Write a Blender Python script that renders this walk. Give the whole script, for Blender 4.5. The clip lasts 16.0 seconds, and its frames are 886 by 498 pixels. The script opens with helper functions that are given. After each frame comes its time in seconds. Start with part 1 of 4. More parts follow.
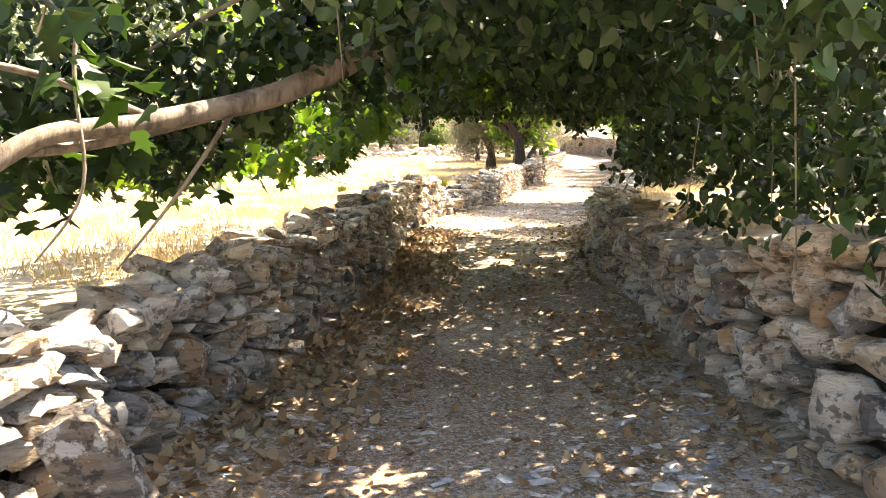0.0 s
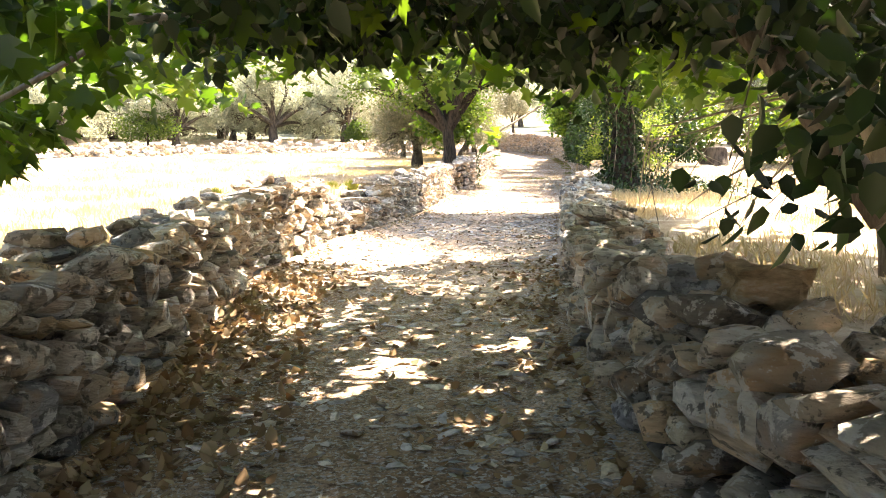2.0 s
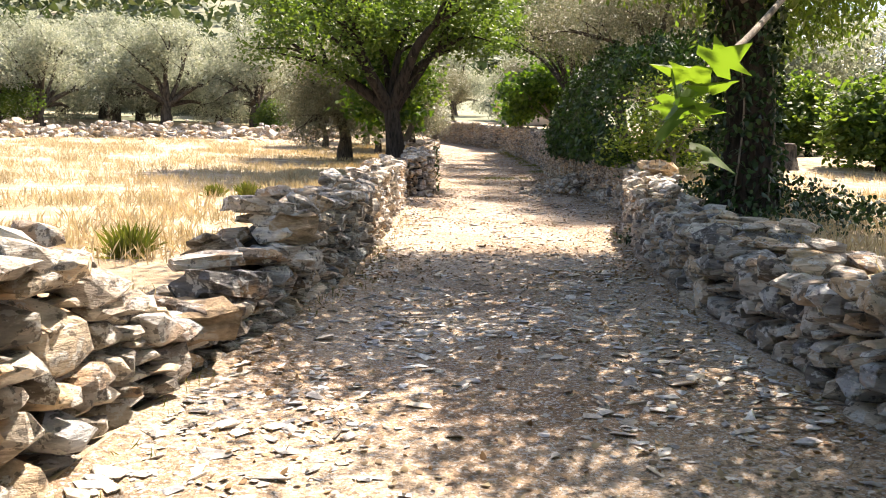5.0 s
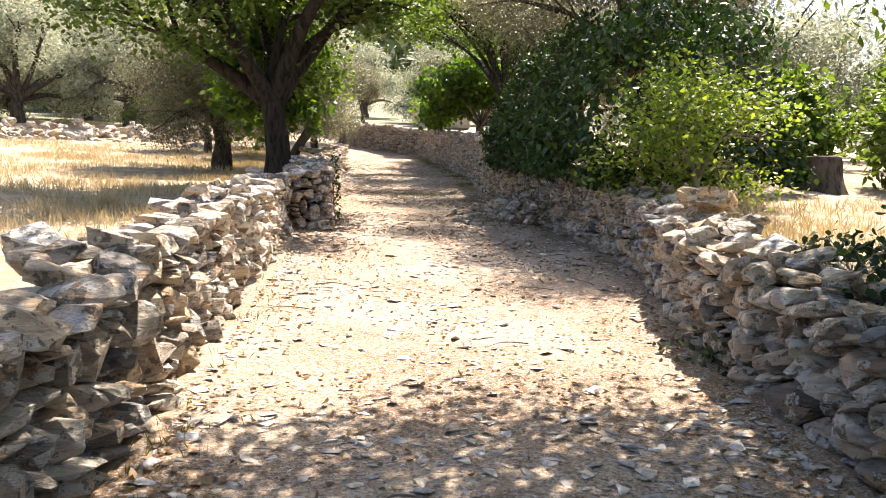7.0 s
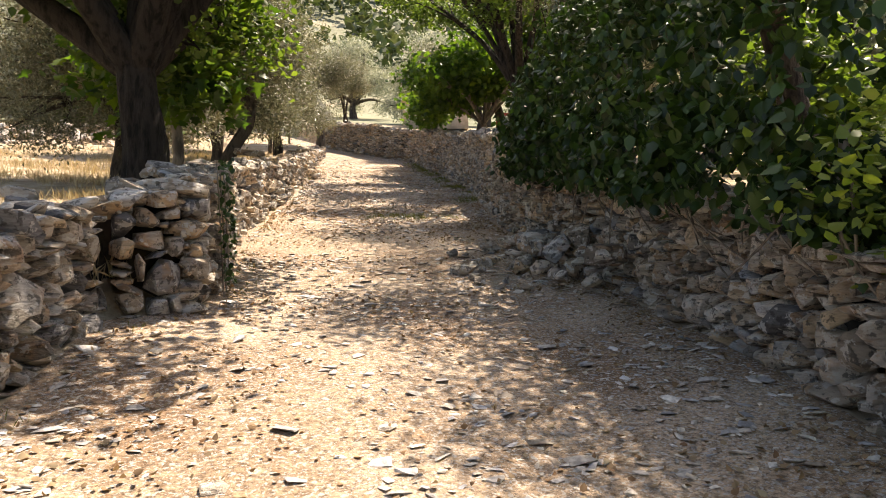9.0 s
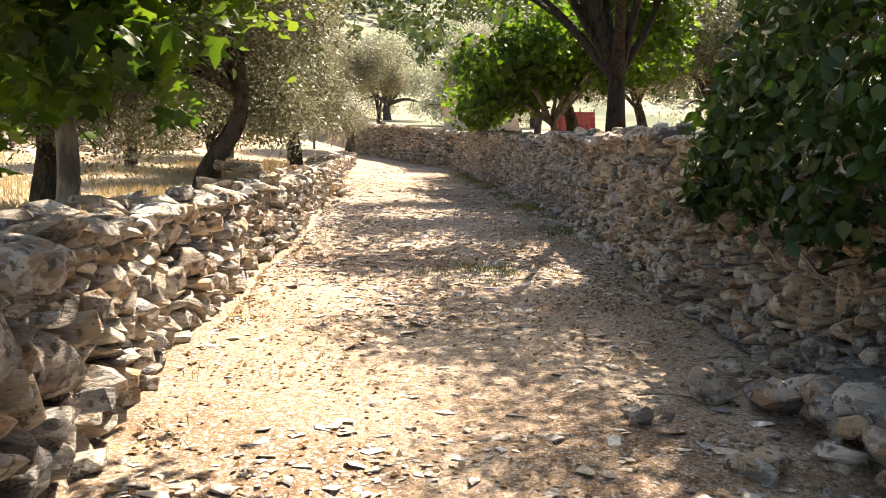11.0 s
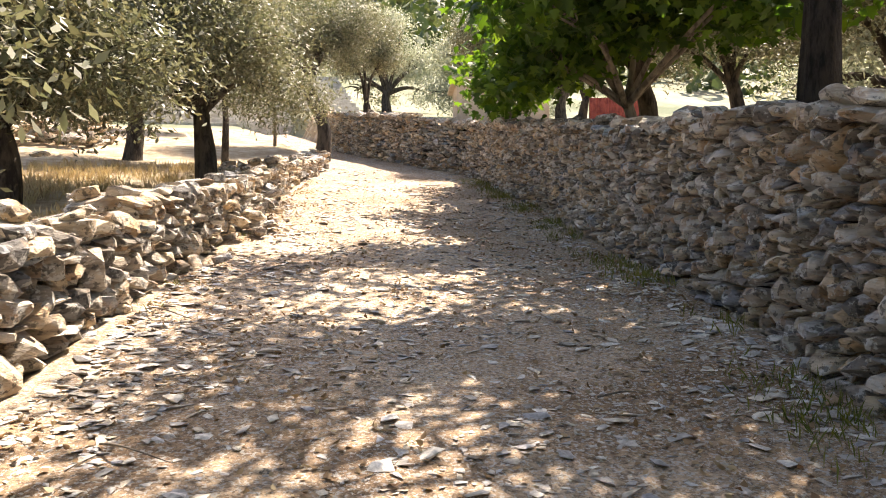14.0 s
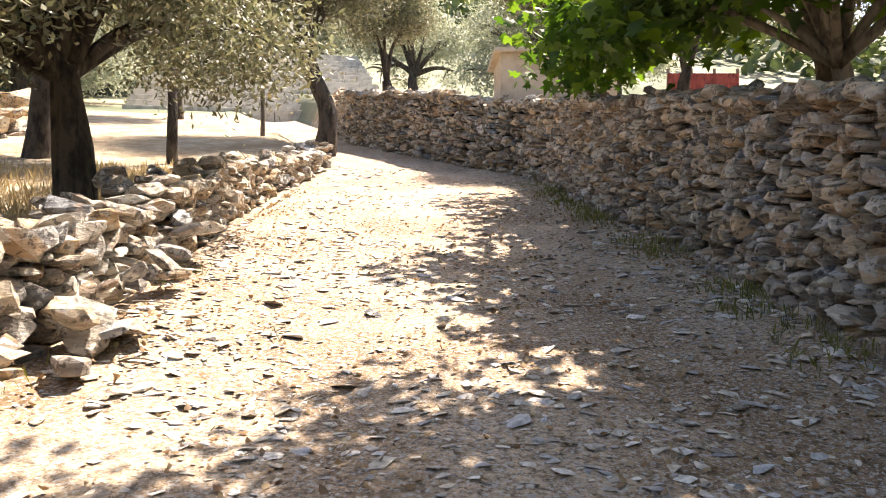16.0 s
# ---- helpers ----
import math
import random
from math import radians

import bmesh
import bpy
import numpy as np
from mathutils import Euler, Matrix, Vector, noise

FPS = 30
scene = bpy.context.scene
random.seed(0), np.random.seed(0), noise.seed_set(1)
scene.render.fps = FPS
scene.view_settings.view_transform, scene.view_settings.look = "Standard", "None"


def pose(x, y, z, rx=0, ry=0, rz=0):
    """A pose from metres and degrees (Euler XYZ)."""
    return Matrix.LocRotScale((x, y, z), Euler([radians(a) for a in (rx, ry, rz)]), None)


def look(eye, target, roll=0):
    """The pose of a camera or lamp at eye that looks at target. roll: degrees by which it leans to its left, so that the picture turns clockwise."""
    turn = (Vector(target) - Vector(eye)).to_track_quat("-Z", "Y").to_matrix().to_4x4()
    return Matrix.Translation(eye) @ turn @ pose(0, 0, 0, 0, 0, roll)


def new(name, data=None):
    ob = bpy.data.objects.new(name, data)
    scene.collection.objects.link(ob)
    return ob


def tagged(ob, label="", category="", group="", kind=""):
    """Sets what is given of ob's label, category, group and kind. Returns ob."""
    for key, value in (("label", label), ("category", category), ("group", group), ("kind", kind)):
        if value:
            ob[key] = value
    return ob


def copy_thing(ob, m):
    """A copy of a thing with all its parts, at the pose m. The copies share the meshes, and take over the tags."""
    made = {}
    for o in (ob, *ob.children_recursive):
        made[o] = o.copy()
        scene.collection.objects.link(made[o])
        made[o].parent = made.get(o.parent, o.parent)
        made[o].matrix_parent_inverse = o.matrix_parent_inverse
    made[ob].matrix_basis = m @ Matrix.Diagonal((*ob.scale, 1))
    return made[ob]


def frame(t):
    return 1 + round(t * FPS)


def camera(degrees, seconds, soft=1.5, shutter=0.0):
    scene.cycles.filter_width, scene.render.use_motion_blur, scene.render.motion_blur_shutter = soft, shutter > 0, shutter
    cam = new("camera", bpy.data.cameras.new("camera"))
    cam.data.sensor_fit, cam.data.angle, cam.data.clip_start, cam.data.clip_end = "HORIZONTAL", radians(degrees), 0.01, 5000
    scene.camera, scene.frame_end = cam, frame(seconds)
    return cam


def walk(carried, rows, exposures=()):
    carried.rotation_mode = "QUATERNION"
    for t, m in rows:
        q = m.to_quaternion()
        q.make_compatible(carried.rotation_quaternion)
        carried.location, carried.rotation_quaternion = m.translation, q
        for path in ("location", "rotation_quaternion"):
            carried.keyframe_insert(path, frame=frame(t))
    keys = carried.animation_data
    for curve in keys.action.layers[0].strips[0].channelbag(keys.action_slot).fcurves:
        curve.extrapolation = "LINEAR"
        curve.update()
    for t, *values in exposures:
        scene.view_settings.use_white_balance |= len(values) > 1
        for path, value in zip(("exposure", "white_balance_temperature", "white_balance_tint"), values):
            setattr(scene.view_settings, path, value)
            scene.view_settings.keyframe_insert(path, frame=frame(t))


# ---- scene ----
cam = camera(63.2, 16.0, 1.0)
PATH = [
    (0, (0.099, -0.106, 1.354), (0.125, 1.893, 1.333), -1.1),
    (0.5, (0.113, 1.077, 1.473), (0.171, 3.076, 1.458), -1.1),
    (1, (0.195, 2.246, 1.624), (0.317, 4.242, 1.612), -0.9),
    (1.5, (0.46, 3.431, 1.768), (0.641, 5.422, 1.753), -0.8),
    (2, (0.76, 4.636, 1.865), (0.974, 6.624, 1.834), -0.9),
    (2.5, (0.799, 5.92, 1.982), (1.032, 7.906, 1.931), -1.3),
    (3, (0.823, 7.141, 2.182), (1.081, 9.123, 2.122), -1.5),
    (3.2, (0.831, 7.617, 2.24), (1.097, 9.599, 2.182), -1.3),
    (5.3, (1.062, 12.497, 2.792), (1.537, 14.439, 2.733), -0.2),
    (5.5, (1.169, 12.958, 2.861), (1.671, 14.893, 2.802), -0.2),
    (6, (1.548, 14.194, 2.998), (2.127, 16.108, 2.939), -0.5),
    (6.5, (1.875, 15.426, 3.183), (2.509, 17.323, 3.127), -0.6),
    (7, (2.226, 16.674, 3.353), (2.894, 18.558, 3.303), -0.5),
    (7.5, (2.605, 17.96, 3.474), (3.313, 19.83, 3.425), -0.6),
    (8, (3.184, 19.244, 3.606), (3.916, 21.105, 3.56), -0.7),
    (8.5, (3.704, 20.56, 3.784), (4.42, 22.426, 3.746), -0.5),
    (9, (4.149, 21.888, 3.934), (4.826, 23.77, 3.896), -0.7),
    (9.5, (4.5, 23.24, 4.078), (5.131, 25.138, 4.039), -0.8),
    (10, (4.724, 24.549, 4.291), (5.325, 26.456, 4.259), -0.8),
    (10.2, (4.761, 25.05, 4.35), (5.363, 26.958, 4.322), -0.8),
    (12.3, (6.07, 29.435, 5.051), (6.643, 31.351, 5.014), -0.3),
    (12.5, (6.201, 29.977, 5.079), (6.777, 31.892, 5.042), -0.5),
    (13, (6.568, 31.28, 5.224), (7.154, 33.191, 5.183), -0.7),
    (13.5, (6.989, 32.53, 5.385), (7.572, 34.443, 5.347), -0.6),
    (14, (7.346, 33.797, 5.566), (7.917, 35.713, 5.526), -0.6),
    (14.5, (7.727, 34.93, 5.678), (8.287, 36.849, 5.638), -0.5),
    (15, (8.053, 36.205, 5.898), (8.585, 38.133, 5.851), -0.4),
    (15.5, (8.31, 37.511, 6.075), (8.828, 39.441, 6.015), -0.4),
    (16, (8.494, 38.875, 6.237), (8.991, 40.811, 6.164), -0.5),
]
walk(cam, [(t, look(eye, target, roll)) for t, eye, target, roll in PATH],
     exposures=[(t, stops, kelvin, 16) for t, stops, kelvin in ((0, 2.95, 7700), (1.0, 3.15, 7700), (2.0, 3.15, 7400), (2.5, 2.95, 7100), (3.0, 2.5, 7000), (4.2, 1.95, 6900), (5.5, 1.65, 6900), (6.5, 1.75, 6800), (7.5, 1.5, 7000), (8.5, 1.28, 7400), (9.5, 1.5, 7400), (10, 1.7, 7300), (12.5, 1.75, 7400), (14, 1.8, 7100), (16, 1.85, 6900))])

# ---- light ----
SUN = Vector((0.40, 0.33, 0.855)).normalized()
world = bpy.data.worlds.new("sky")
scene.world = world
world.use_nodes = True
wn = world.node_tree
sky = wn.nodes.new("ShaderNodeTexSky")
sky.sky_type, sky.sun_disc = "NISHITA", False
sky.sun_elevation, sky.sun_rotation = math.asin(SUN.z), math.atan2(SUN.x, SUN.y)
sky.air_density, sky.dust_density = 1.0, 2.0
wn.links.new(sky.outputs[0], wn.nodes["Background"].inputs[0])
wn.nodes["Background"].inputs[1].default_value = 0.1
sun = new("sun", bpy.data.lights.new("sun", "SUN"))
sun.data.energy, sun.data.angle, sun.data.color = 5.0, radians(0.53), (1.0, 0.92, 0.80)
sun.rotation_mode = "QUATERNION"
sun.rotation_quaternion = SUN.to_track_quat("Z", "Y")


# ---- materials ----
def nodes(name, rough=0.9):
    m = bpy.data.materials.new(name)
    m.use_nodes = True
    t = m.node_tree
    b = t.nodes["Principled BSDF"]
    b.inputs["Roughness"].default_value = rough
    b.inputs["Specular IOR Level"].default_value = 0.25
    return m, t, b


def tex(t, scale, detail=5.0, rough=0.6, stretch=None, kind="ShaderNodeTexNoise", shift=None):
    pos = t.nodes.new("ShaderNodeNewGeometry").outputs["Position"]
    if shift:
        k = t.nodes.new("ShaderNodeMath")
        k.operation, k.inputs[1].default_value = "MULTIPLY", 37.0
        t.links.new(shift, k.inputs[0])
        a = t.nodes.new("ShaderNodeVectorMath")
        a.operation = "ADD"
        t.links.new(pos, a.inputs[0])
        t.links.new(k.outputs[0], a.inputs[1])
        pos = a.outputs[0]
    if stretch:
        mp = t.nodes.new("ShaderNodeMapping")
        mp.inputs["Scale"].default_value = stretch
        t.links.new(pos, mp.inputs["Vector"])
        pos = mp.outputs[0]
    n = t.nodes.new(kind)
    n.inputs["Scale"].default_value = scale
    if kind == "ShaderNodeTexNoise":
        n.inputs["Detail"].default_value, n.inputs["Roughness"].default_value = detail, rough
    t.links.new(pos, n.inputs["Vector"])
    return n.outputs[0]


def ramp(t, fac, stops):
    r = t.nodes.new("ShaderNodeValToRGB")
    e = r.color_ramp.elements
    while len(e) < len(stops):
        e.new(0.5)
    for k, (p, c) in zip(e, stops):
        k.position, k.color = p, (*c, 1)
    t.links.new(fac, r.inputs[0])
    return r.outputs[0]


def mix(t, fac, a, b, mode="MIX"):
    n = t.nodes.new("ShaderNodeMix")
    n.data_type, n.blend_type = "RGBA", mode
    for v, k in ((fac, 0), (a, 6), (b, 7)):
        if isinstance(v, (int, float)):
            n.inputs[k].default_value = v
        elif isinstance(v, tuple):
            n.inputs[k].default_value = (*v, 1)
        else:
            t.links.new(v, n.inputs[k])
    return n.outputs[2]


def bump(t, b, height, strength, dist):
    n = t.nodes.new("ShaderNodeBump")
    n.inputs["Strength"].default_value, n.inputs["Distance"].default_value = strength, dist
    t.links.new(height, n.inputs["Height"])
    t.links.new(n.outputs[0], b.inputs["Normal"])


def rnd(t, island=False):
    if island:
        return t.nodes.new("ShaderNodeNewGeometry").outputs["Random Per Island"]
    return t.nodes.new("ShaderNodeObjectInfo").outputs["Random"]


def mask(t, fac, lo, hi, amount):
    r = t.nodes.new("ShaderNodeMapRange")
    r.inputs[1].default_value, r.inputs[2].default_value, r.inputs[4].default_value = lo, hi, amount
    t.links.new(fac, r.inputs[0])
    return r.outputs[0]


def stone_mat(name, island=False, gain=1.0):
    """Schist: a colour for each stone, foliated grain, pale lichen, dark moss and rust."""
    m, t, b = nodes(name, 0.8)
    g = lambda *c: tuple(min(.8, v * gain) for v in c)
    one = rnd(t, island)
    base = ramp(t, one, [(0, g(.13, .13, .135)), (.12, g(.50, .44, .36)), (.24, g(.62, .48, .32)), (.36, g(.24, .25, .27)),
                         (.48, g(.68, .57, .43)), (.58, g(.17, .15, .13)), (.70, g(.60, .55, .48)), (.80, g(.40, .34, .28)), (.9, g(.74, .69, .61)), (1, g(.30, .33, .37))])
    col = mix(t, 1.0, base, ramp(t, tex(t, 7, 6, .6, (.7, .7, 3.2), shift=one), [(.34, (.55, .52, .5)), (.48, (.95, .94, .92)), (.66, (1.3, 1.28, 1.24))]), "MULTIPLY")
    col = mix(t, mask(t, tex(t, 3.2, 4, .6, None, shift=one), .53, .63, .55), col, (.47, .27, .12))
    col = mix(t, mask(t, tex(t, 11, 6, .65, None, shift=one), .54, .575, .75), col, (.66, .64, .59))
    col = mix(t, mask(t, tex(t, 17, 6, .65, None, shift=one), .55, .59, .7), col, (.05, .045, .04))
    t.links.new(col, b.inputs["Base Color"])
    bump(t, b, tex(t, 9, 8, .65, (1, 1, 2.6), shift=one), 1.0, 0.07)
    return m


def plain_mat(name, c0, c1, scale=6, rough=0.9, bs=0.5, bd=0.02, stretch=None, c2=None):
    m, t, b = nodes(name, rough)
    st = [(.4, c0), (.55, c1)] + ([(.65, c2)] if c2 else [])
    t.links.new(ramp(t, tex(t, scale, 7, .65, stretch), st), b.inputs["Base Color"])
    bump(t, b, tex(t, scale * 4, 6, .7, stretch), bs, bd)
    return m


def leaf_mat(name, cols, through_col, amount=0.35, rough=0.5):
    m, t, b = nodes(name, rough)
    b.inputs["Specular IOR Level"].default_value = 0.4
    n = len(cols)
    base = ramp(t, rnd(t, True), [(i / max(1, n - 1), c) for i, c in enumerate(cols)])
    base = mix(t, 1.0, base, ramp(t, tex(t, 1.3, 3), [(.3, (.7, .75, .7)), (.7, (1.15, 1.1, 1.0))]), "MULTIPLY")
    t.links.new(base, b.inputs["Base Color"])
    tr = t.nodes.new("ShaderNodeBsdfTranslucent")
    t.links.new(mix(t, 1.0, base, through_col, "MULTIPLY"), tr.inputs[0])
    ms = t.nodes.new("ShaderNodeMixShader")
    ms.inputs[0].default_value = amount
    t.links.new(b.outputs[0], ms.inputs[1])
    t.links.new(tr.outputs[0], ms.inputs[2])
    t.links.new(ms.outputs[0], t.nodes["Material Output"].inputs[0])
    return m


STONE = stone_mat("schist_stone")
STONE_LOOSE = stone_mat("loose_schist", True)


def flake_mat():
    """Slate flakes: pale and blue-grey, with a fine grain."""
    m, t, b = nodes("slate_flakes", 0.6)
    c = ramp(t, rnd(t, True), [(0, (.38, .38, .39)), (.18, (.60, .55, .48)), (.34, (.26, .27, .29)), (.5, (.66, .58, .46)), (.66, (.74, .72, .68)), (.8, (.36, .30, .23)), (.9, (.44, .45, .48)), (1, (.78, .75, .7))])
    c = mix(t, 1.0, c, ramp(t, tex(t, 30, 5, .6), [(.38, (.7, .68, .66)), (.62, (1.2, 1.18, 1.15))]), "MULTIPLY")
    t.links.new(c, b.inputs["Base Color"])
    bump(t, b, tex(t, 40, 5, .6), .6, 0.012)
    return m


FLAKES = flake_mat()
OCHRE = plain_mat("ochre_schist", (.24, .17, .10), (.52, .38, .24), 5, .85, 1.0, .06, (1, 1, 2.5), (.66, .58, .47))
# wall filling, coloured near black to imitate shade in the gaps between stones
CORE_SHADE = plain_mat("wall_core_gap_shade", (.02, .017, .014), (.07, .056, .044), 8)


def dirt_mat():
    m, t, b = nodes("dirt_track", 0.95)
    c = ramp(t, tex(t, 0.9, 6, .6), [(.36, (.28, .185, .115)), (.5, (.38, .275, .185)), (.62, (.47, .365, .265))])
    c = mix(t, 1.0, c, ramp(t, tex(t, 26, 9, .8), [(.4, (.5, .47, .44)), (.5, (1, 1, 1)), (.6, (1.4, 1.37, 1.3))]), "MULTIPLY")
    c = mix(t, mask(t, tex(t, 50, 3, .6), .54, .58, .8), c, (.56, .54, .5))
    c = mix(t, mask(t, tex(t, 36, 4, .7, (1, 1.3, 1)), .55, .6, .7), c, (.13, .10, .075))
    t.links.new(c, b.inputs["Base Color"])
    bump(t, b, tex(t, 24, 8, .7), 1.0, 0.025)
    return m


DIRT = dirt_mat()
FIELD = plain_mat("dry_grass_ground", (.34, .25, .16), (.47, .38, .26), 2.4, .95, 1.0, .06, None, (.55, .47, .35))
HILL = plain_mat("scrub_hillside", (.10, .12, .07), (.24, .24, .16), .09, .95, .4, .3, None, (.36, .31, .22))
BARK = plain_mat("ridged_bark", (.014, .011, .008), (.05, .039, .03), 14, .9, 1.0, .05, (1, 1, .22))
BARK_PALE = plain_mat("grey_bark", (.12, .1, .08), (.27, .23, .185), 10, .85, .6, .02, (1, 1, .3))
BARK_OLIVE = plain_mat("olive_bark", (.035, .028, .023), (.11, .09, .07), 9, .9, 1.0, .05, (1, 1, .35))
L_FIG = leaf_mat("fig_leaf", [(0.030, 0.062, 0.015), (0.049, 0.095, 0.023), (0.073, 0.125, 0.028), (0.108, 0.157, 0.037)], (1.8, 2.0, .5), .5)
L_IVY = leaf_mat("ivy_leaf", [(0.008, 0.020, 0.006), (0.016, 0.040, 0.011), (0.042, 0.085, 0.022), (0.020, 0.046, 0.014)], (1.3, 1.5, .5), .1, .5)
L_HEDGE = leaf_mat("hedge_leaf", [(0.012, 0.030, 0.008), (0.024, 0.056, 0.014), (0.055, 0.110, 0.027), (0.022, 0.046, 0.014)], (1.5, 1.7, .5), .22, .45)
L_OAK = leaf_mat("broad_leaf", [(0.055, 0.090, 0.025), (0.083, 0.130, 0.035), (0.124, 0.169, 0.043), (0.068, 0.113, 0.037)], (1.6, 1.75, .55), .45)
L_OLIVE = leaf_mat("olive_leaf", [(0.095, 0.105, 0.062), (0.160, 0.168, 0.115), (0.300, 0.305, 0.240), (0.120, 0.118, 0.075), (0.200, 0.180, 0.125)], (1.3, 1.3, .95), .27, .5)
L_SILVER = leaf_mat("silvery_olive_leaf", [(0.190, 0.210, 0.155), (0.300, 0.315, 0.255), (0.450, 0.465, 0.400), (0.230, 0.240, 0.175)], (1.3, 1.33, 1.15), .38, .5)
L_LIME = leaf_mat("shrub_leaf", [(0.109, 0.167, 0.031), (0.163, 0.225, 0.047), (0.218, 0.264, 0.062), (0.131, 0.196, 0.041)], (1.6, 1.7, .6), .45)
L_DRY = leaf_mat("dry_leaf", [(.20, .11, .055), (.30, .19, .105), (.40, .29, .18), (.24, .155, .095), (.48, .39, .26)], (1.1, 1, .8), .15, .8)
STRAW = leaf_mat("straw", [(.44, .34, .21), (.52, .43, .29), (.6, .52, .38), (.38, .28, .17)], (1.1, 1, .7), .3, .8)
GRASS = leaf_mat("green_grass", [(0.108, 0.135, 0.024), (0.168, 0.180, 0.040), (0.240, 0.216, 0.064)], (1.3, 1.4, .5), .3, .7)


# ---- plan of the lane ----
L_Y = (-30, -3, 3.3, 4.2, 5.3, 7.6, 10, 12.1, 13.7, 15.7, 17.2, 18.3, 20.3, 22.9, 24, 26, 27.3, 27.5, 28.9, 31.4, 32.9, 34.5, 35.7, 37.9, 40, 42, 44.6, 47.6, 49.8, 52, 58, 70)
L_X = (-3, -1.6, -1.15, -.92, -.76, -.46, -.42, -.33, -.05, .55, 1.12, 1.52, 2.05, 2.64, 2.95, 3.38, 3.62, 4.28, 4.5, 4.8, 5.22, 5.5, 5.95, 6.45, 6.87, 7.35, 7.88, 8.45, 9.1, 9.8, 9.4, 8.0)
R_Y = (-30, -3, 1, 3.2, 4.5, 5.6, 7.5, 9.7, 11, 12.4, 14.1, 15.7, 17.3, 18.9, 21.1, 22.8, 23.9, 25.4, 27, 28.4, 30, 31.4, 33, 34.3, 35.4, 38, 40.2, 42.3, 45, 47.7, 50, 51, 52.1, 53, 54.3, 55.6, 58, 70)
R_X = (1.6, 1.75, 1.72, 1.7, 1.7, 1.8, 1.92, 2.2, 2.6, 2.95, 3.44, 3.85, 4.3, 4.85, 5.68, 6.55, 7.1, 7.45, 7.75, 8.15, 8.35, 8.67, 9.1, 9.65, 9.95, 10.75, 11.25, 11.75, 12.4, 12.75, 13.05, 13.0, 12.25, 11.75, 11.05, 10.65, 10.5, 9.5)
G_Y = (-600, -120, -20, 0, 7.6, 13, 20, 24.5, 28.5, 34.5, 38, 42, 46, 50.7, 53.5, 60, 80, 130, 200, 350, 600)
G_Z = (-8, -6, -2.4, .02, .92, 1.58, 2.38, 2.95, 3.5, 4.32, 4.9, 5.45, 6.1, 6.95, 7.6, 8.9, 12.5, 30, 68, 150, 185)


def left_x(y):
    return float(np.interp(y, L_Y, L_X))


def right_x(y):
    return float(np.interp(y, R_Y, R_X))


def road_z(y):
    return float(np.interp(y, G_Y, G_Z))


def smooth(a, b, v):
    k = min(1.0, max(0.0, (v - a) / (b - a)))
    return k * k * (3 - 2 * k)


def land_z(x, y):
    """Height of the ground anywhere."""
    lx, rx, z = left_x(y), right_x(y), road_z(y)
    n = noise.noise((x * .7, y * .7, 3)) * .05 + noise.noise((x * 2.6, y * 2.6, 7)) * .018
    if x < lx:
        d = lx - x
        z += .3 * smooth(.1, .7, d) + .15 * smooth(2, 14, d)
        far = smooth(25, 60, d)
        z += n + far * noise.noise((x * .02, y * .02, 1)) * 6
    elif x > rx:
        d = x - rx
        z += (.5 + .12 * smooth(17, 21, y) + .4 * smooth(21, 27, y)) * smooth(.1, .6, d)
        far = smooth(60, 190, d)
        z = z * (1 - .75 * far * smooth(20, 80, y)) + n + far * noise.noise((x * .02, y * .02, 5)) * 5
    else:
        w = (x - lx) / max(.1, rx - lx)
        z += n * .8 + .07 * (abs(2 * w - 1) ** 3) - .02
    return z


# ---- ground ----
def link(name, mesh, mat, parent=None):
    ob = new(name, mesh)
    for m in mat if isinstance(mat, (list, tuple)) else [mat]:
        mesh.materials.append(m)
    ob.parent = parent
    return ob


def raw_mesh(name, v, f, smooth_on=False):
    me = bpy.data.meshes.new(name)
    me.from_pydata([tuple(p) for p in v], [], [tuple(q) for q in f])
    if smooth_on:
        me.polygons.foreach_set("use_smooth", [True] * len(me.polygons))
    me.update()
    return me


def build_ground():
    ys = [-600, -400, -250, -150, -100, -70, -50, -35, -25, -18, -12, -8, -6] + list(np.arange(-4, 58, .2)) + [58.5, 59.5, 61, 63, 66, 70, 75, 81, 88, 96, 105, 118, 135, 155, 180, 215, 260, 320, 400, 500, 600]
    outs = [.12, .25, .4, .6, .85, 1.2, 1.6, 2.1, 2.7, 3.4, 4.2, 5.2, 6.5, 8, 10, 12.5, 15, 18, 22, 27, 33, 40, 50, 65, 85, 110, 150, 210, 300, 450, 700]
    ins = [i / 24 for i in range(25)]
    v, f, mi = [], [], []
    cols = len(outs) * 2 + len(ins)
    for y in ys:
        lx, rx = left_x(y), right_x(y)
        xs = [lx - o for o in reversed(outs)] + [lx + (rx - lx) * k for k in ins] + [rx + o for o in outs]
        for x in xs:
            v.append((x, y, land_z(x, y)))
    no = len(outs)
    for r in range(len(ys) - 1):
        for c in range(cols - 1):
            a = r * cols + c
            f.append((a, a + 1, a + cols + 1, a + cols))
            road = no <= c < no + 24 and -60 < ys[r] < 75
            far = ys[r] > 62 or ys[r] < -60 or c < 7 or c > cols - 9
            mi.append(0 if road else 2 if far else 1)
    me = raw_mesh("ground", v, f, True)
    ob = link("ground", me, [DIRT, FIELD, HILL])
    me.polygons.foreach_set("material_index", mi)
    return tagged(ob, "dusty stony lane between dry grass fields under hills", "ground", kind="structure")


ground = build_ground()


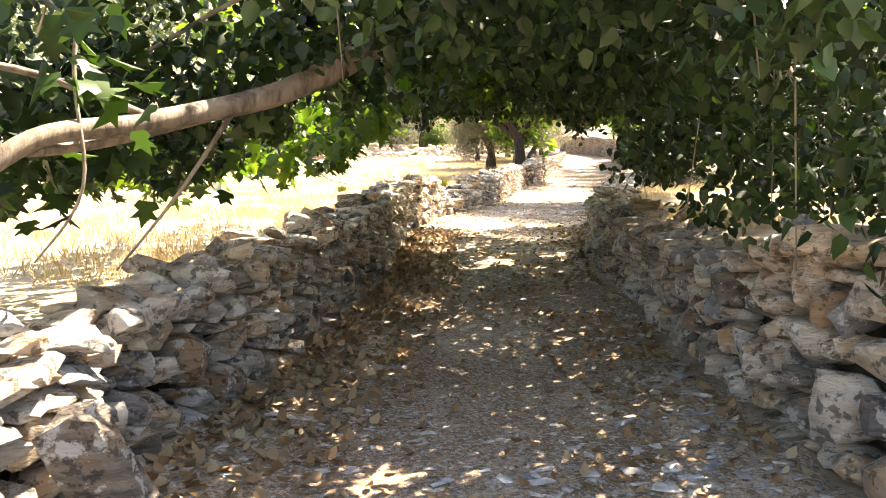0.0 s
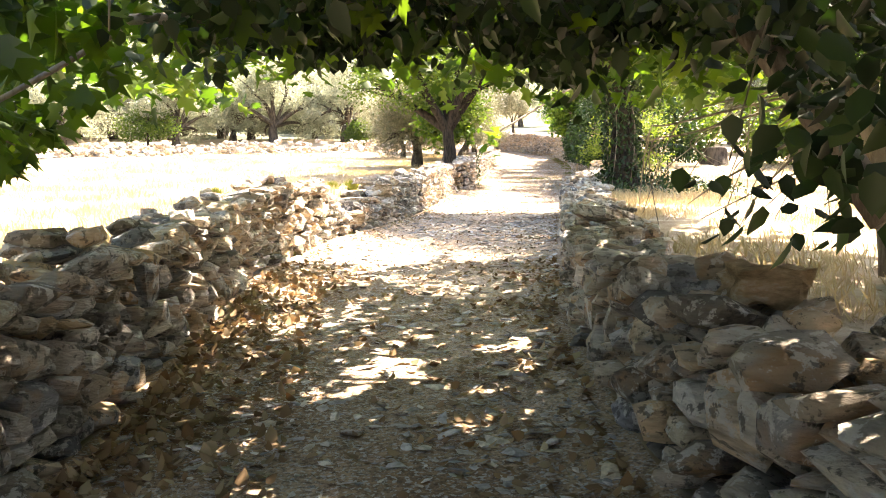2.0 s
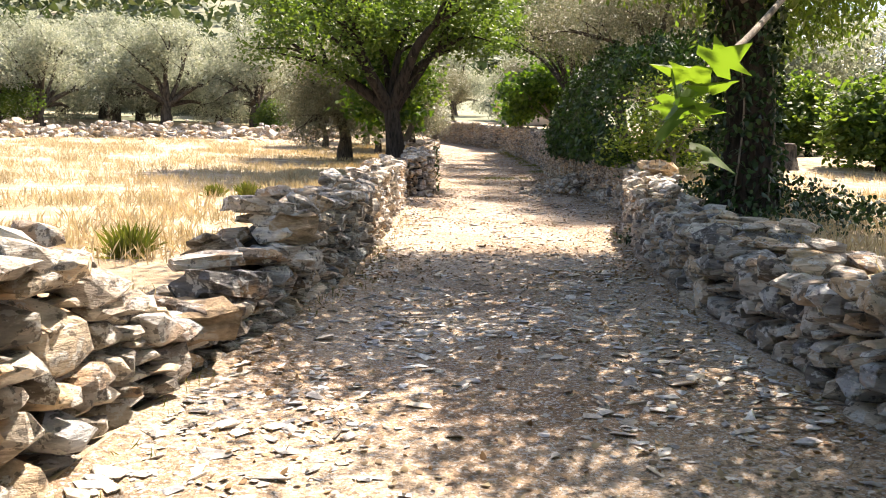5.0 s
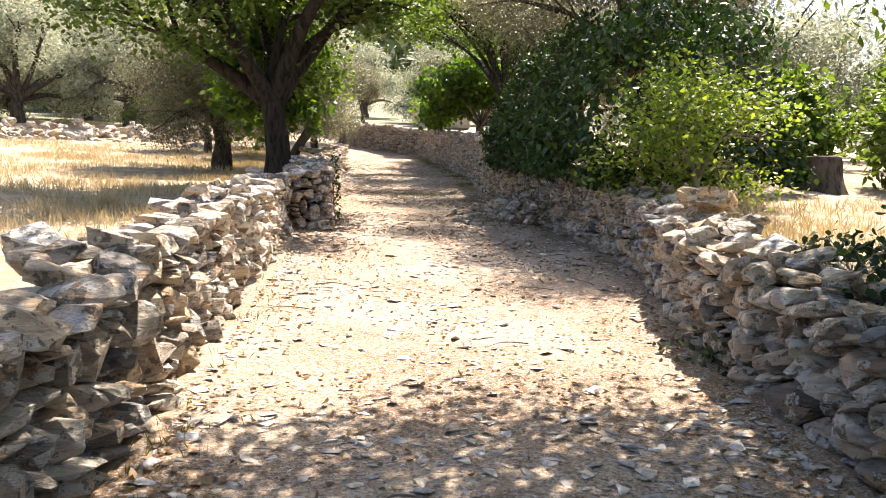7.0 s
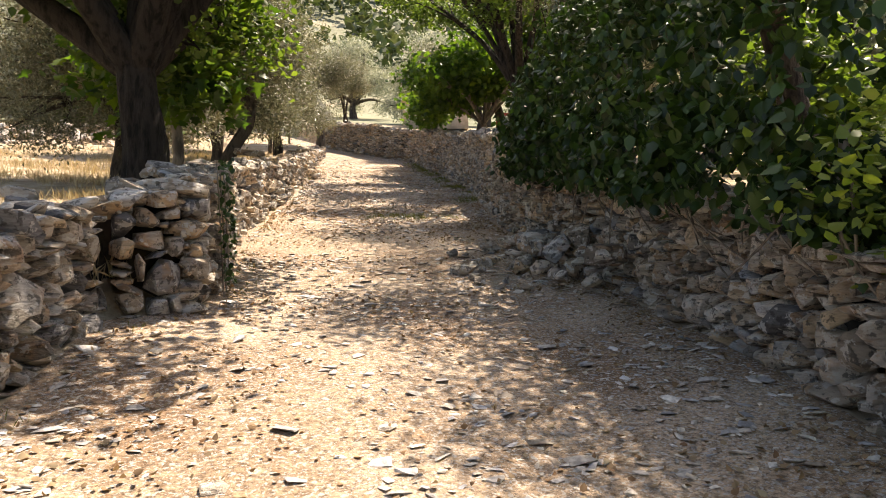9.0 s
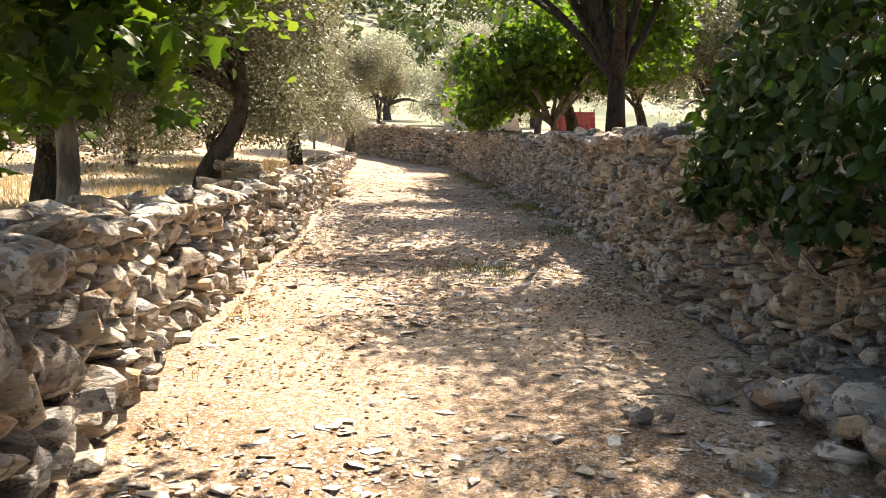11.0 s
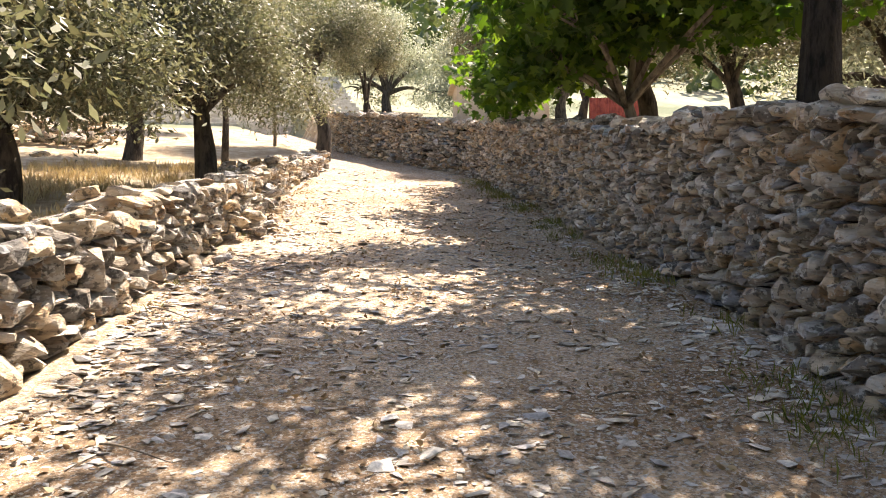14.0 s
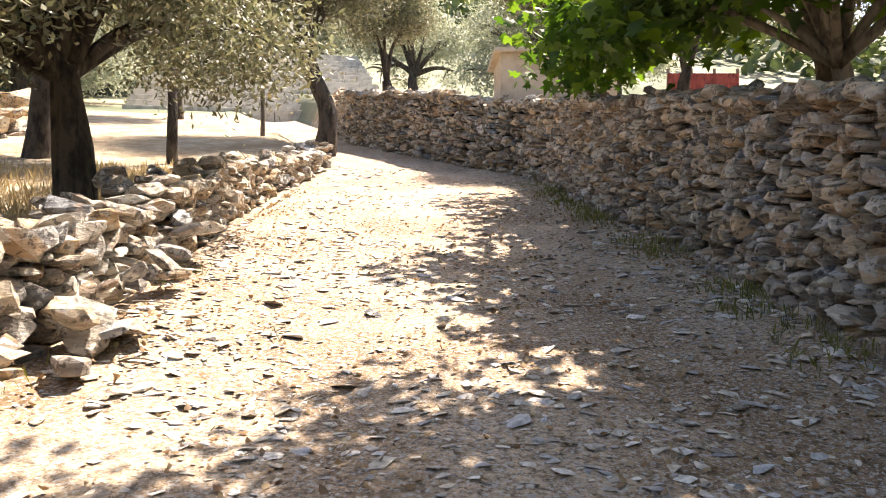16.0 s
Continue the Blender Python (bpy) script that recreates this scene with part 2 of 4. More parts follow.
# ---- stones ----
def hull_stone(seed, n=20):
    """An angular, worn lump that fills a unit box."""
    r = random.Random(seed)
    e = r.choice((3.5, 4.5, 6.0, 8.0))
    bm = bmesh.new()
    for _ in range(n):
        d = Vector([r.gauss(0, 1) for _ in range(3)]).normalized()
        k = sum(abs(c) ** e for c in d) ** (-1 / e)
        bm.verts.new(d * k * r.uniform(.88, 1.0))
    res = bmesh.ops.convex_hull(bm, input=bm.verts)
    bmesh.ops.delete(bm, geom=[g for g in set(res["geom_interior"]) | set(res["geom_unused"]) if isinstance(g, bmesh.types.BMVert)], context="VERTS")
    lo = [min(q.co[i] for q in bm.verts) for i in range(3)]
    hi = [max(q.co[i] for q in bm.verts) for i in range(3)]
    for q in bm.verts:
        q.co = [(q.co[i] - lo[i]) / (hi[i] - lo[i]) - .5 for i in range(3)]
    me = bpy.data.meshes.new("stone")
    bm.to_mesh(me)
    bm.free()
    return me


SHAPES = [hull_stone(s, 18 + s % 9) for s in range(48)]
for me in SHAPES:
    me.materials.append(STONE)
RAW = [(np.array([q.co[:] for q in me.vertices]), [tuple(p.vertices) for p in me.polygons]) for me in SHAPES]
PEBBLES = [hull_stone(200 + s, 11) for s in range(20)]
RAW_SMALL = [(np.array([q.co[:] for q in me.vertices]), [tuple(p.vertices) for p in me.polygons]) for me in PEBBLES]


def stones_as_parts(parent, mats, name="stone"):
    for i, m in enumerate(mats):
        ob = new(name, SHAPES[(i * 7 + 3) % len(SHAPES)])
        ob.parent = parent
        ob.matrix_basis = m


def stones_joined(name, mats, parent=None, mat=None, raw=None):
    v, f, base = [], [], 0
    for i, m in enumerate(mats):
        p, q = (raw or RAW)[(i * 5 + 1) % len(raw or RAW)]
        a = np.array(m)
        v.append(p @ a[:3, :3].T + a[:3, 3])
        f += [tuple(k + base for k in poly) for poly in q]
        base += len(p)
    me = raw_mesh(name, np.concatenate(v), f)
    ob = link(name, me, mat or STONE_LOOSE, parent)
    return ob


def block(p, tang, nrm, size, r, tilt=6):
    """A stone's matrix: its length along tang, depth along nrm."""
    rot = Matrix((tang, -nrm, Vector((0, 0, 1)))).transposed().to_4x4()
    j = Euler([radians(r.gauss(0, tilt)) for _ in range(3)]).to_matrix().to_4x4()
    return Matrix.Translation(p) @ rot @ j @ Matrix.Diagonal((*size, 1))


def line_of(xs, ys, y0, y1):
    pts = [(float(np.interp(y0, ys, xs)), y0)] + [(x, y) for x, y in zip(xs, ys) if y0 < y < y1] + [(float(np.interp(y1, ys, xs)), y1)]
    p = np.array(pts)
    s = np.r_[0, np.cumsum(np.hypot(*np.diff(p, axis=0).T))]
    return p, s


def dry_wall(name, label, xs, ys, y0, y1, side, height, thick=.5, cell=.055, big=1.0, seed=0, caps=True):
    """A dry stone wall along a lane's edge. side: +1 when its face looks to +x."""
    r = random.Random(seed)
    p, s = line_of(xs, ys, y0, y1)
    total = s[-1]

    def at(d):
        d = min(max(d, 0), total)
        q = Vector((float(np.interp(d, s, p[:, 0])), float(np.interp(d, s, p[:, 1]))))
        k = min(len(s) - 2, max(0, int(np.searchsorted(s, d) - 1)))
        t = Vector((p[k + 1, 0] - p[k, 0], p[k + 1, 1] - p[k, 1], 0)).normalized()
        nrm = Vector((t.y, -t.x, 0)) * side
        return Vector((q.x, q.y, road_z(q.y))), t, nrm

    def top(d):
        y = at(d)[0].y
        return float(np.interp(y, *zip(*height))) + .07 * noise.noise((d * 1.3, seed, 2)) + .03 * noise.noise((d * 4, seed, 5))

    # core, its near-black colour painting the deep shade behind the stones
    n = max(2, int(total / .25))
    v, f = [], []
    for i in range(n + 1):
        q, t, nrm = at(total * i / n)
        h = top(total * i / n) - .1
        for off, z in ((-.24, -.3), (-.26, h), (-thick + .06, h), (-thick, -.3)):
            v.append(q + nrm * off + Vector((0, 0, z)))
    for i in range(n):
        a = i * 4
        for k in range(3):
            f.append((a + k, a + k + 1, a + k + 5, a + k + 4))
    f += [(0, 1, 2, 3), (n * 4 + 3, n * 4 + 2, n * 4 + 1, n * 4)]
    wall = link(name, raw_mesh(name, v, f), CORE_SHADE)
    tagged(wall, label, "wall", kind="structure")

    # face stones
    ns = int(total / cell)
    hs = [top((i + .5) * cell) for i in range(ns)]
    nz = int(max(hs) / cell) + 1
    used = np.zeros((ns, nz), bool)
    for i in range(ns):
        used[i, int(hs[i] / cell):] = True
    mats = []
    for k in range(nz):
        i = 0
        while i < ns:
            if used[i, k]:
                i += 1
                continue
            bigone = r.random() < .10 * big
            w = r.choice((2, 2, 2, 3, 3, 4, 4, 5)) if not bigone else r.choice((4, 5, 6, 7, 8))
            h = r.choice((1, 1, 2, 2, 2, 3, 3)) if not bigone else r.choice((3, 4, 5))
            if h == 1:
                w = max(w, 3)
            m = 0
            while m < w and i + m < ns and not used[i + m, k]:
                m += 1
            h2 = 0
            while h2 < h and k + h2 < nz and not used[i:i + m, k + h2].any():
                h2 += 1
            h2 = max(1, h2)
            used[i:i + m, k:k + h2] = True
            d = (i + m / 2) * cell
            q, t, nrm = at(d)
            size = (m * cell * r.uniform(.82, 1.0), r.uniform(.22, .34), h2 * cell * r.uniform(.82, .99))
            off = r.uniform(-.075, .03) - size[1] / 2 + .05 - .03 * k * cell
            mats.append(block(q + nrm * off + Vector((0, 0, (k + h2 / 2) * cell)), t, nrm, size, r, 10))
            i += m
    # top stones
    cap = []
    d = 0
    while caps and d < total:
        L = r.uniform(.13, .34)
        q, t, nrm = at(d + L / 2)
        h = top(d + L / 2)
        deep = 0
        while deep < thick - .05:
            w = r.uniform(.18, .36)
            th = r.uniform(.06, .15)
            cap.append(block(q + nrm * (-deep - w / 2 + .05) + Vector((0, 0, h - .02 + r.uniform(-.03, .04))), t, nrm, (L * r.uniform(.9, 1.2), w, th), r, 9))
            if r.random() < .3:
                cap.append(block(q + nrm * (-deep - w / 2 + r.uniform(-.05, .05)) + Vector((0, 0, h + th * .6)), t, nrm, (L * r.uniform(.5, .9), w * r.uniform(.6, .9), th * .8), r, 14))
            deep += w
        d += L
    r.shuffle(mats)
    most = 230 if y0 < 41 else 120
    keep = max(0, most - len(cap))
    stones_as_parts(wall, cap[:most] + mats[:keep])
    rest = cap[most:] + mats[keep:]
    if rest:
        tagged(stones_joined("stones", rest, wall), kind="stuff")
    return wall


L_H = ((-5, .66), (2.8, .66), (3.8, .7), (5.6, .76), (9, .76), (11, .78), (13, .86), (14.7, .86), (15.3, .38), (16.1, .3), (16.6, .48), (17.2, .72), (18.4, .77), (21, .8), (23.2, .9), (25, .86), (27.3, .84), (27.6, 1.0), (29.5, .94), (32, .9), (33.6, .88), (36, .77), (38, .65), (40, .7), (42, .66), (44, .56), (47, .6), (50, .4), (52, .36))
R_H = ((-5, 1.0), (2.9, 1.0), (3.5, .8), (4.5, .7), (6, .67), (8, .68), (10, .64), (13, .58), (16, .57), (18, .62), (20, .7), (22, .74), (24, .8), (26, .95), (29, 1.15), (31, 1.35), (33, 1.55), (35, 1.5), (40, 1.44), (45, 1.46), (50, 1.38), (53, 1.32), (58, 1.15))


def cuts(y0, y1, step):
    n = max(1, round((y1 - y0) / step))
    return [(y0 + (y1 - y0) * i / n, y0 + (y1 - y0) * (i + 1) / n) for i in range(n)]


# ---- plants: limbs and leaves ----
def tube(pts, radii, sides=10, rough=0.0, seed=0):
    """Vertices and faces of a tapered, uneven limb along the points."""
    pts = [Vector(p) for p in pts]
    fine, rr = [], []
    for i in range(len(pts) - 1):
        p0, p1, p2, p3 = pts[max(0, i - 1)], pts[i], pts[i + 1], pts[min(len(pts) - 1, i + 2)]
        for k in range(6):
            u = k / 6
            fine.append(.5 * ((2 * p1) + (p2 - p0) * u + (2 * p0 - 5 * p1 + 4 * p2 - p3) * u * u + (3 * p1 - p0 - 3 * p2 + p3) * u ** 3))
            rr.append(radii[i] + (radii[i + 1] - radii[i]) * u)
    fine.append(pts[-1])
    rr.append(radii[-1])
    v, f = [], []
    a = None
    for i, p in enumerate(fine):
        d = (fine[min(i + 1, len(fine) - 1)] - fine[max(i - 1, 0)]).normalized()
        a = d.orthogonal().normalized() if a is None else (a - d * a.dot(d)).normalized()
        b = d.cross(a)
        for k in range(sides):
            t = 2 * math.pi * k / sides
            o = a * math.cos(t) + b * math.sin(t)
            n = 1 + rough * noise.noise((o.x * 2.2 + seed, o.y * 2.2, p.z * 1.6)) + rough * .5 * noise.noise((o.x * 7, o.y * 7 + seed, p.z * 2.5))
            v.append(p + o * rr[i] * n)
    for i in range(len(fine) - 1):
        for k in range(sides):
            f.append((i * sides + k, i * sides + (k + 1) % sides, (i + 1) * sides + (k + 1) % sides, (i + 1) * sides + k))
    f.append(tuple(reversed(range(sides))))
    f.append(tuple(range((len(fine) - 1) * sides, len(fine) * sides)))
    return v, f


def tubes_mesh(name, parts):
    v, f = [], []
    for pv, pf in parts:
        b = len(v)
        v += pv
        f += [tuple(i + b for i in q) for q in pf]
    return raw_mesh(name, v, f, True)


LEAVES = {
    "slim": ([(0, 0, 0), (.19, .5, .04), (0, 1, -.06), (-.19, .5, .04)], [(0, 1, 2, 3)]),
    "ovate": ([(0, 0, 0), (.34, .22, .06), (.3, .58, .05), (0, 1, -.1), (-.3, .58, .05), (-.34, .22, .06)], [(0, 1, 2, 3), (0, 3, 4, 5)]),
    "lobed": ([(0, 0, 0), (.3, -.02, .03), (.46, .2, .06), (.24, .34, .03), (.54, .66, .07), (.2, .6, .03), (0, 1, -.1),
               (-.2, .6, .03), (-.54, .66, .07), (-.24, .34, .03), (-.46, .2, .06), (-.3, -.02, .03)],
              [(0, 1, 2, 3, 4, 5, 6), (0, 6, 7, 8, 9, 10, 11)]),
    "blade": ([(-.018, 0, 0), (.018, 0, 0), (.012, .6, .1), (0, 1, .3)], [(0, 1, 2, 3)]),
}


def leaf_mesh(name, pts, size, kind, rng, droop=0.35, flat=0.5, upright=False):
    """A mesh of separate leaves at the points."""
    tv, tf = LEAVES[kind]
    tv = np.array(tv)
    n = len(pts)
    ang = rng.uniform(0, 2 * np.pi, n)
    if upright:
        lean = rng.normal(0, .5, n)
        y = np.stack([np.cos(ang) * np.sin(lean), np.sin(ang) * np.sin(lean), np.cos(lean)], 1)
        x = np.stack([-np.sin(ang), np.cos(ang), np.zeros(n)], 1)
    else:
        pit = rng.normal(-droop, flat, n)
        y = np.stack([np.cos(ang) * np.cos(pit), np.sin(ang) * np.cos(pit), np.sin(pit)], 1)
        x = np.stack([-np.sin(ang), np.cos(ang), np.zeros(n)], 1)
        rl = rng.normal(0, flat, n)[:, None]
        x = x * np.cos(rl) + np.cross(y, x) * np.sin(rl)
    z = np.cross(x, y)
    s = size * rng.uniform(.6, 1.25, n)
    v = (pts[:, None, :] + s[:, None, None] * (tv[None, :, 0:1] * x[:, None] + tv[None, :, 1:2] * y[:, None] + tv[None, :, 2:3] * z[:, None])).reshape(-1, 3)
    k, m, c = len(tf[0]), len(tf), len(tv)
    fi = (np.array(tf)[None] + (np.arange(n) * c)[:, None, None]).reshape(-1)
    me = bpy.data.meshes.new(name)
    me.vertices.add(len(v))
    me.vertices.foreach_set("co", v.reshape(-1))
    me.loops.add(len(fi))
    me.loops.foreach_set("vertex_index", fi.astype(np.int32))
    me.polygons.add(n * m)
    me.polygons.foreach_set("loop_start", np.arange(0, n * m * k, k, dtype=np.int32))
    me.update(calc_edges=True)
    return me


def twig_points(blobs, twigs, per, sigma, rng, gap=.0):
    """Points in bunches through ellipsoids, thick at the skin and gappy within."""
    b = np.array(blobs, float)
    w = (b[:, 3] * b[:, 4] * b[:, 5]) ** .7
    pick = rng.choice(len(b), twigs, p=w / w.sum())
    d = rng.normal(0, 1, (twigs, 3))
    d /= np.linalg.norm(d, axis=1)[:, None]
    r = rng.uniform(.12, 1, twigs) ** .5 * rng.uniform(.85, 1.12, twigs)
    c = b[pick, :3] + d * r[:, None] * b[pick, 3:]
    if gap:
        keep = np.array([noise.noise((q[0] * .9, q[1] * .9, q[2] * 1.1)) > gap for q in c])
        c = c[keep]
    p = np.repeat(c, per, 0)
    return p + rng.normal(0, sigma, p.shape) * (1, 1, .75)


def tree(name, label, base, trunk, radius, blobs, leaf, bark, kind, size, twigs, per, sigma, seed, droop=.35, limb=.45, gap=-.25, sides=12, category="tree", sink=.15):
    """A tree at base. trunk: points from the foot to the fork, relative to base; blobs: masses of its crown, relative to base."""
    rng = np.random.default_rng(seed)
    r = random.Random(seed)
    root = new(name)
    root.location = base
    tagged(root, label, category)
    n = len(trunk)
    rad = [radius * (1.25 if i == 0 else 1 - .3 * i / (n - 1)) for i in range(n)]
    foot = [(trunk[0][0], trunk[0][1], -sink)] + list(trunk[1:])
    link("trunk", tubes_mesh("trunk", [tube(foot, rad, sides + 6, .22, seed)]), bark, root)
    fork = Vector(trunk[-1])
    for q in list(blobs):
        parts = []
        c = Vector(q[:3])
        mid = fork.lerp(c, .45) + Vector((r.uniform(-.2, .2), r.uniform(-.2, .2), r.uniform(.05, .35)))
        r0 = radius * limb * r.uniform(.8, 1.2)
        parts.append(tube([fork - Vector((0, 0, .12)), mid, c], [r0, r0 * .6, r0 * .2], 8, .2, seed))
        for _ in range(4):
            e = c + Vector((r.uniform(-.8, .8) * q[3], r.uniform(-.8, .8) * q[4], r.uniform(-.6, .7) * q[5]))
            s = mid.lerp(c, r.uniform(.1, .8))
            parts.append(tube([s, s.lerp(e, .5) + Vector((0, 0, r.uniform(0, .2))), e], [r0 * .35, r0 * .2, r0 * .06], 5, .2, seed))
        link("limb", tubes_mesh("limb", parts), bark, root)
    pts = twig_points(blobs, twigs, per, sigma, rng, gap)
    tagged(link("crown", leaf_mesh("crown", pts, size, kind, rng, droop, .55), leaf, root), kind="stuff")
    return root


def on_land(x, y, dz=0.0):
    return (x, y, land_z(x, y) + dz)


# big broad-leaved tree behind the left wall
tree("broadleaf_tree", "large broad-leaved tree with dark ridged bark behind the wall", on_land(3.8, 29.95),
     [(0, 0, 0), (0, 0, .7), (-.05, 0, 1.3), (-.08, .05, 1.75)], .25,
     [(-1.6, -.4, 3.3, 1.6, 1.5, 1.0), (.5, .4, 4.1, 1.7, 1.8, 1.2), (-.6, 1.6, 4.8, 2.0, 1.8, 1.3), (-2.6, .6, 3.4, 1.2, 1.3, .8), (1.6, -.4, 3.5, 1.1, 1.1, .6), (-1.4, -1.7, 3.9, 1.3, 1.0, .7), (-2.2, 1.8, 5.0, 1.7, 1.7, 1.1), (2.3, .8, 4.5, 1.3, 1.5, .7), (1.0, 2.4, 2.9, 1.0, 1.0, .8), (1.5, -1.6, 4.3, 1.3, 1.1, .6), (.1, 1.0, 2.3, .9, .8, .6)],
     L_OAK, BARK, "ovate", .11, 3900, 12, .2, 11, limb=.62, sides=20, gap=-.12)
# small leafy fig behind the wall
tree("fig_tree", "young fig tree with large bright green leaves behind the wall", on_land(4.05, 32.4),
     [(0, 0, 0), (.05, .05, .7), (0, .1, 1.5)], .09,
     [(-.3, -.2, 2.6, .9, .9, .7), (.5, .4, 2.7, .8, .8, .6), (-.5, .3, 1.7, .8, .8, .7), (.25, -.5, 1.6, .5, .5, .5), (0, .4, 3.4, .9, .9, .6)],
     L_FIG, BARK_PALE, "lobed", .19, 420, 8, .2, 12, droop=.6, limb=.6)

OLIVE = [(-.9, -.4, 3.0, 1.3, 1.2, .9), (.9, .2, 3.2, 1.3, 1.2, 1.0), (0, .9, 3.6, 1.4, 1.2, 1.0), (.2, -.9, 2.5, 1.2, 1.0, .8), (-1.2, .8, 2.5, 1.1, 1.0, .8), (.1, 0, 4.2, 1.2, 1.2, .7)]


def olive(base, trunk, radius, blobs, seed, twigs=1500, label="old silvery olive tree with a dark trunk in dry grass", size=.085, per=16):
    return tree("olive_tree", label, base, trunk, radius, blobs, L_OLIVE, BARK_OLIVE, "slim", size, twigs, per, .18, seed, droop=.4, limb=.5, gap=-.35)


olive(on_land(4.85, 36.2), [(0, 0, 0), (.15, .05, .6), (.5, .1, 1.2), (.6, .2, 1.7)], .13, [(.5, .3, 2.9, 1.3, 1.2, .9), (-.6, .4, 2.6, 1.2, 1.1, .9), (.9, -.6, 2.6, 1.0, 1.0, .8), (.2, .5, 3.7, 1.4, 1.3, .8), (-1.6, -.2, 2.4, 1.2, 1.1, .9), (-1.3, .5, 1.5, .9, .8, .7), (.9, .9, 1.7, .9, .9, .7)], 21, 3610)
olive(on_land(3.1, 36.9), [(0, 0, 0), (.05, .05, .8), (-.1, .1, 1.5)], .24, [(-1.0, -.2, 2.4, 1.5, 1.3, 1.1), (.6, .3, 2.8, 1.3, 1.2, 1.1), (0, 1.0, 3.6, 1.6, 1.4, 1.1), (-.5, -1, 2.9, 1.2, 1.1, 1.0), (-1.2, -.6, 1.2, 1.0, 1.0, .8), (1.0, .8, 1.4, .9, .9, .7)], 22, 3400)
olive(on_land(7.05, 45.4), [(0, 0, 0), (-.03, 0, .7), (-.08, .05, 1.25)], .155, [(-1.1, -.5, 2.3, 1.3, 1.1, .8), (.4, .3, 2.4, 1.0, 1.0, .6), (-.4, -.9, 2.2, 1.1, .9, .7), (-.3, .8, 3.1, 1.3, 1.3, .9), (-1.7, .8, 2.7, 1.3, 1.2, .9), (-.1, -.2, 3.4, 1.2, 1.2, .8), (-.6, -1.2, 1.7, .9, .7, .6), (.6, -.3, 2.0, .8, .8, .5), (-1.3, -.2, 1.5, 1.0, .9, .6), (1.2, .9, 1.7, .9, .9, .6), (-2.3, .5, 1.8, 1.0, 1.0, .7), (.7, 2.4, 2.1, 1.0, 1.0, .6)], 23, 4700)
olive(on_land(7.3, 50.0), [(0, 0, 0), (.03, 0, .9), (0, .05, 1.9)], .075, [(-.2, 0, 2.9, .9, .8, .6), (.5, .3, 3.3, .9, .8, .7), (-.4, .5, 3.7, .9, .9, .6)], 96, 900, "slender young olive tree behind the low wall")
olive(on_land(5.4, 50.5), [(0, 0, 0), (.1, 0, .9), (.15, .1, 1.6)], .17, OLIVE, 24, 2600)
olive(on_land(9.75, 53.45), [(0, 0, 0), (.13, 0, .5), (.12, 0, .95), (-.12, 0, 1.5), (-.3, .1, 2.1)], .2, [(-.9, -.3, 3.1, 1.2, 1.1, .8), (.2, .3, 3.3, 1.1, 1.0, .7), (-.5, .9, 4.0, 1.4, 1.2, .9), (.9, .2, 3.8, 1.0, .9, .8), (-1.6, .6, 3.4, 1.1, 1.1, .8)], 25, 2850, "leaning olive tree with a curved dark trunk where the lane bends")
olive(on_land(6.5, 59.3), [(0, 0, 0), (0, 0, 1), (.02, 0, 2.2)], .12, [(0, 0, 3.5, 1.3, 1.2, .9), (-.8, .4, 3.1, 1.0, 1.0, .7), (.7, -.2, 3.8, 1.0, 1.0, .8)], 26, 1520, "slender tree with a straight thin trunk behind the wall")
olive(on_land(11.6, 56.4), [(0, 0, 0), (.02, 0, .3), (0, 0, .5)], .13, [(-.5, 0, 1.9, .7, .6, .5), (.6, .1, 2.0, .7, .7, .5), (.1, .2, 2.8, 1.0, .9, .6)], 27, 1140, "small olive tree with forked dark stems behind the wall")
olive(on_land(14.8, 52.5), [(0, 0, 0), (.02, 0, .4), (0, 0, .8)], .15, [(-.8, 0, 2.5, .9, .8, .6), (.8, .1, 2.7, .9, .9, .6), (.1, .4, 3.5, 1.2, 1.0, .7)], 28, 1710, "olive tree with several stems behind the tall wall")
olive(on_land(16.5, 51.5), [(0, 0, 0), (.1, 0, .5), (.2, 0, 1.0)], .14, [(-.8, 0, 2.7, .9, .8, .6), (.9, .1, 2.9, .9, .9, .6), (.1, .4, 3.7, 1.2, 1.0, .7)], 29, 1710, "olive tree with several stems behind the tall wall")
# trees behind the right wall
olive(on_land(10.3, 27.6), [(0, 0, 0), (-.2, .1, .9), (-.5, .1, 1.8)], .17, [(-1.6, -.6, 3.4, 1.3, 1.2, .8), (-.4, .8, 3.9, 1.5, 1.4, 1.0), (.8, -.5, 3.6, 1.4, 1.3, .9), (-2.2, 1.4, 3.3, 1.1, 1.2, .7), (-1.0, -2.0, 4.3, 1.5, 1.3, .7)], 30, 3230, "olive tree with brownish grey leaves rising over an ivy hedge")
olive(on_land(11.8, 33.2), [(0, 0, 0), (-.1, .1, .8), (-.1, .2, 1.6)], .2, [(-1.2, -.4, 3.3, 1.4, 1.3, .9), (.4, .8, 3.9, 1.5, 1.4, 1.0), (1.0, -.8, 3.4, 1.4, 1.3, .9), (-.8, 1.0, 4.2, 1.3, 1.3, .8), (-2.0, -1.5, 4.5, 1.3, 1.4, .6), (-2.0, .9, 4.6, 1.2, 1.4, .6)], 31, 2850, "olive tree with a dark trunk behind the tall wall")
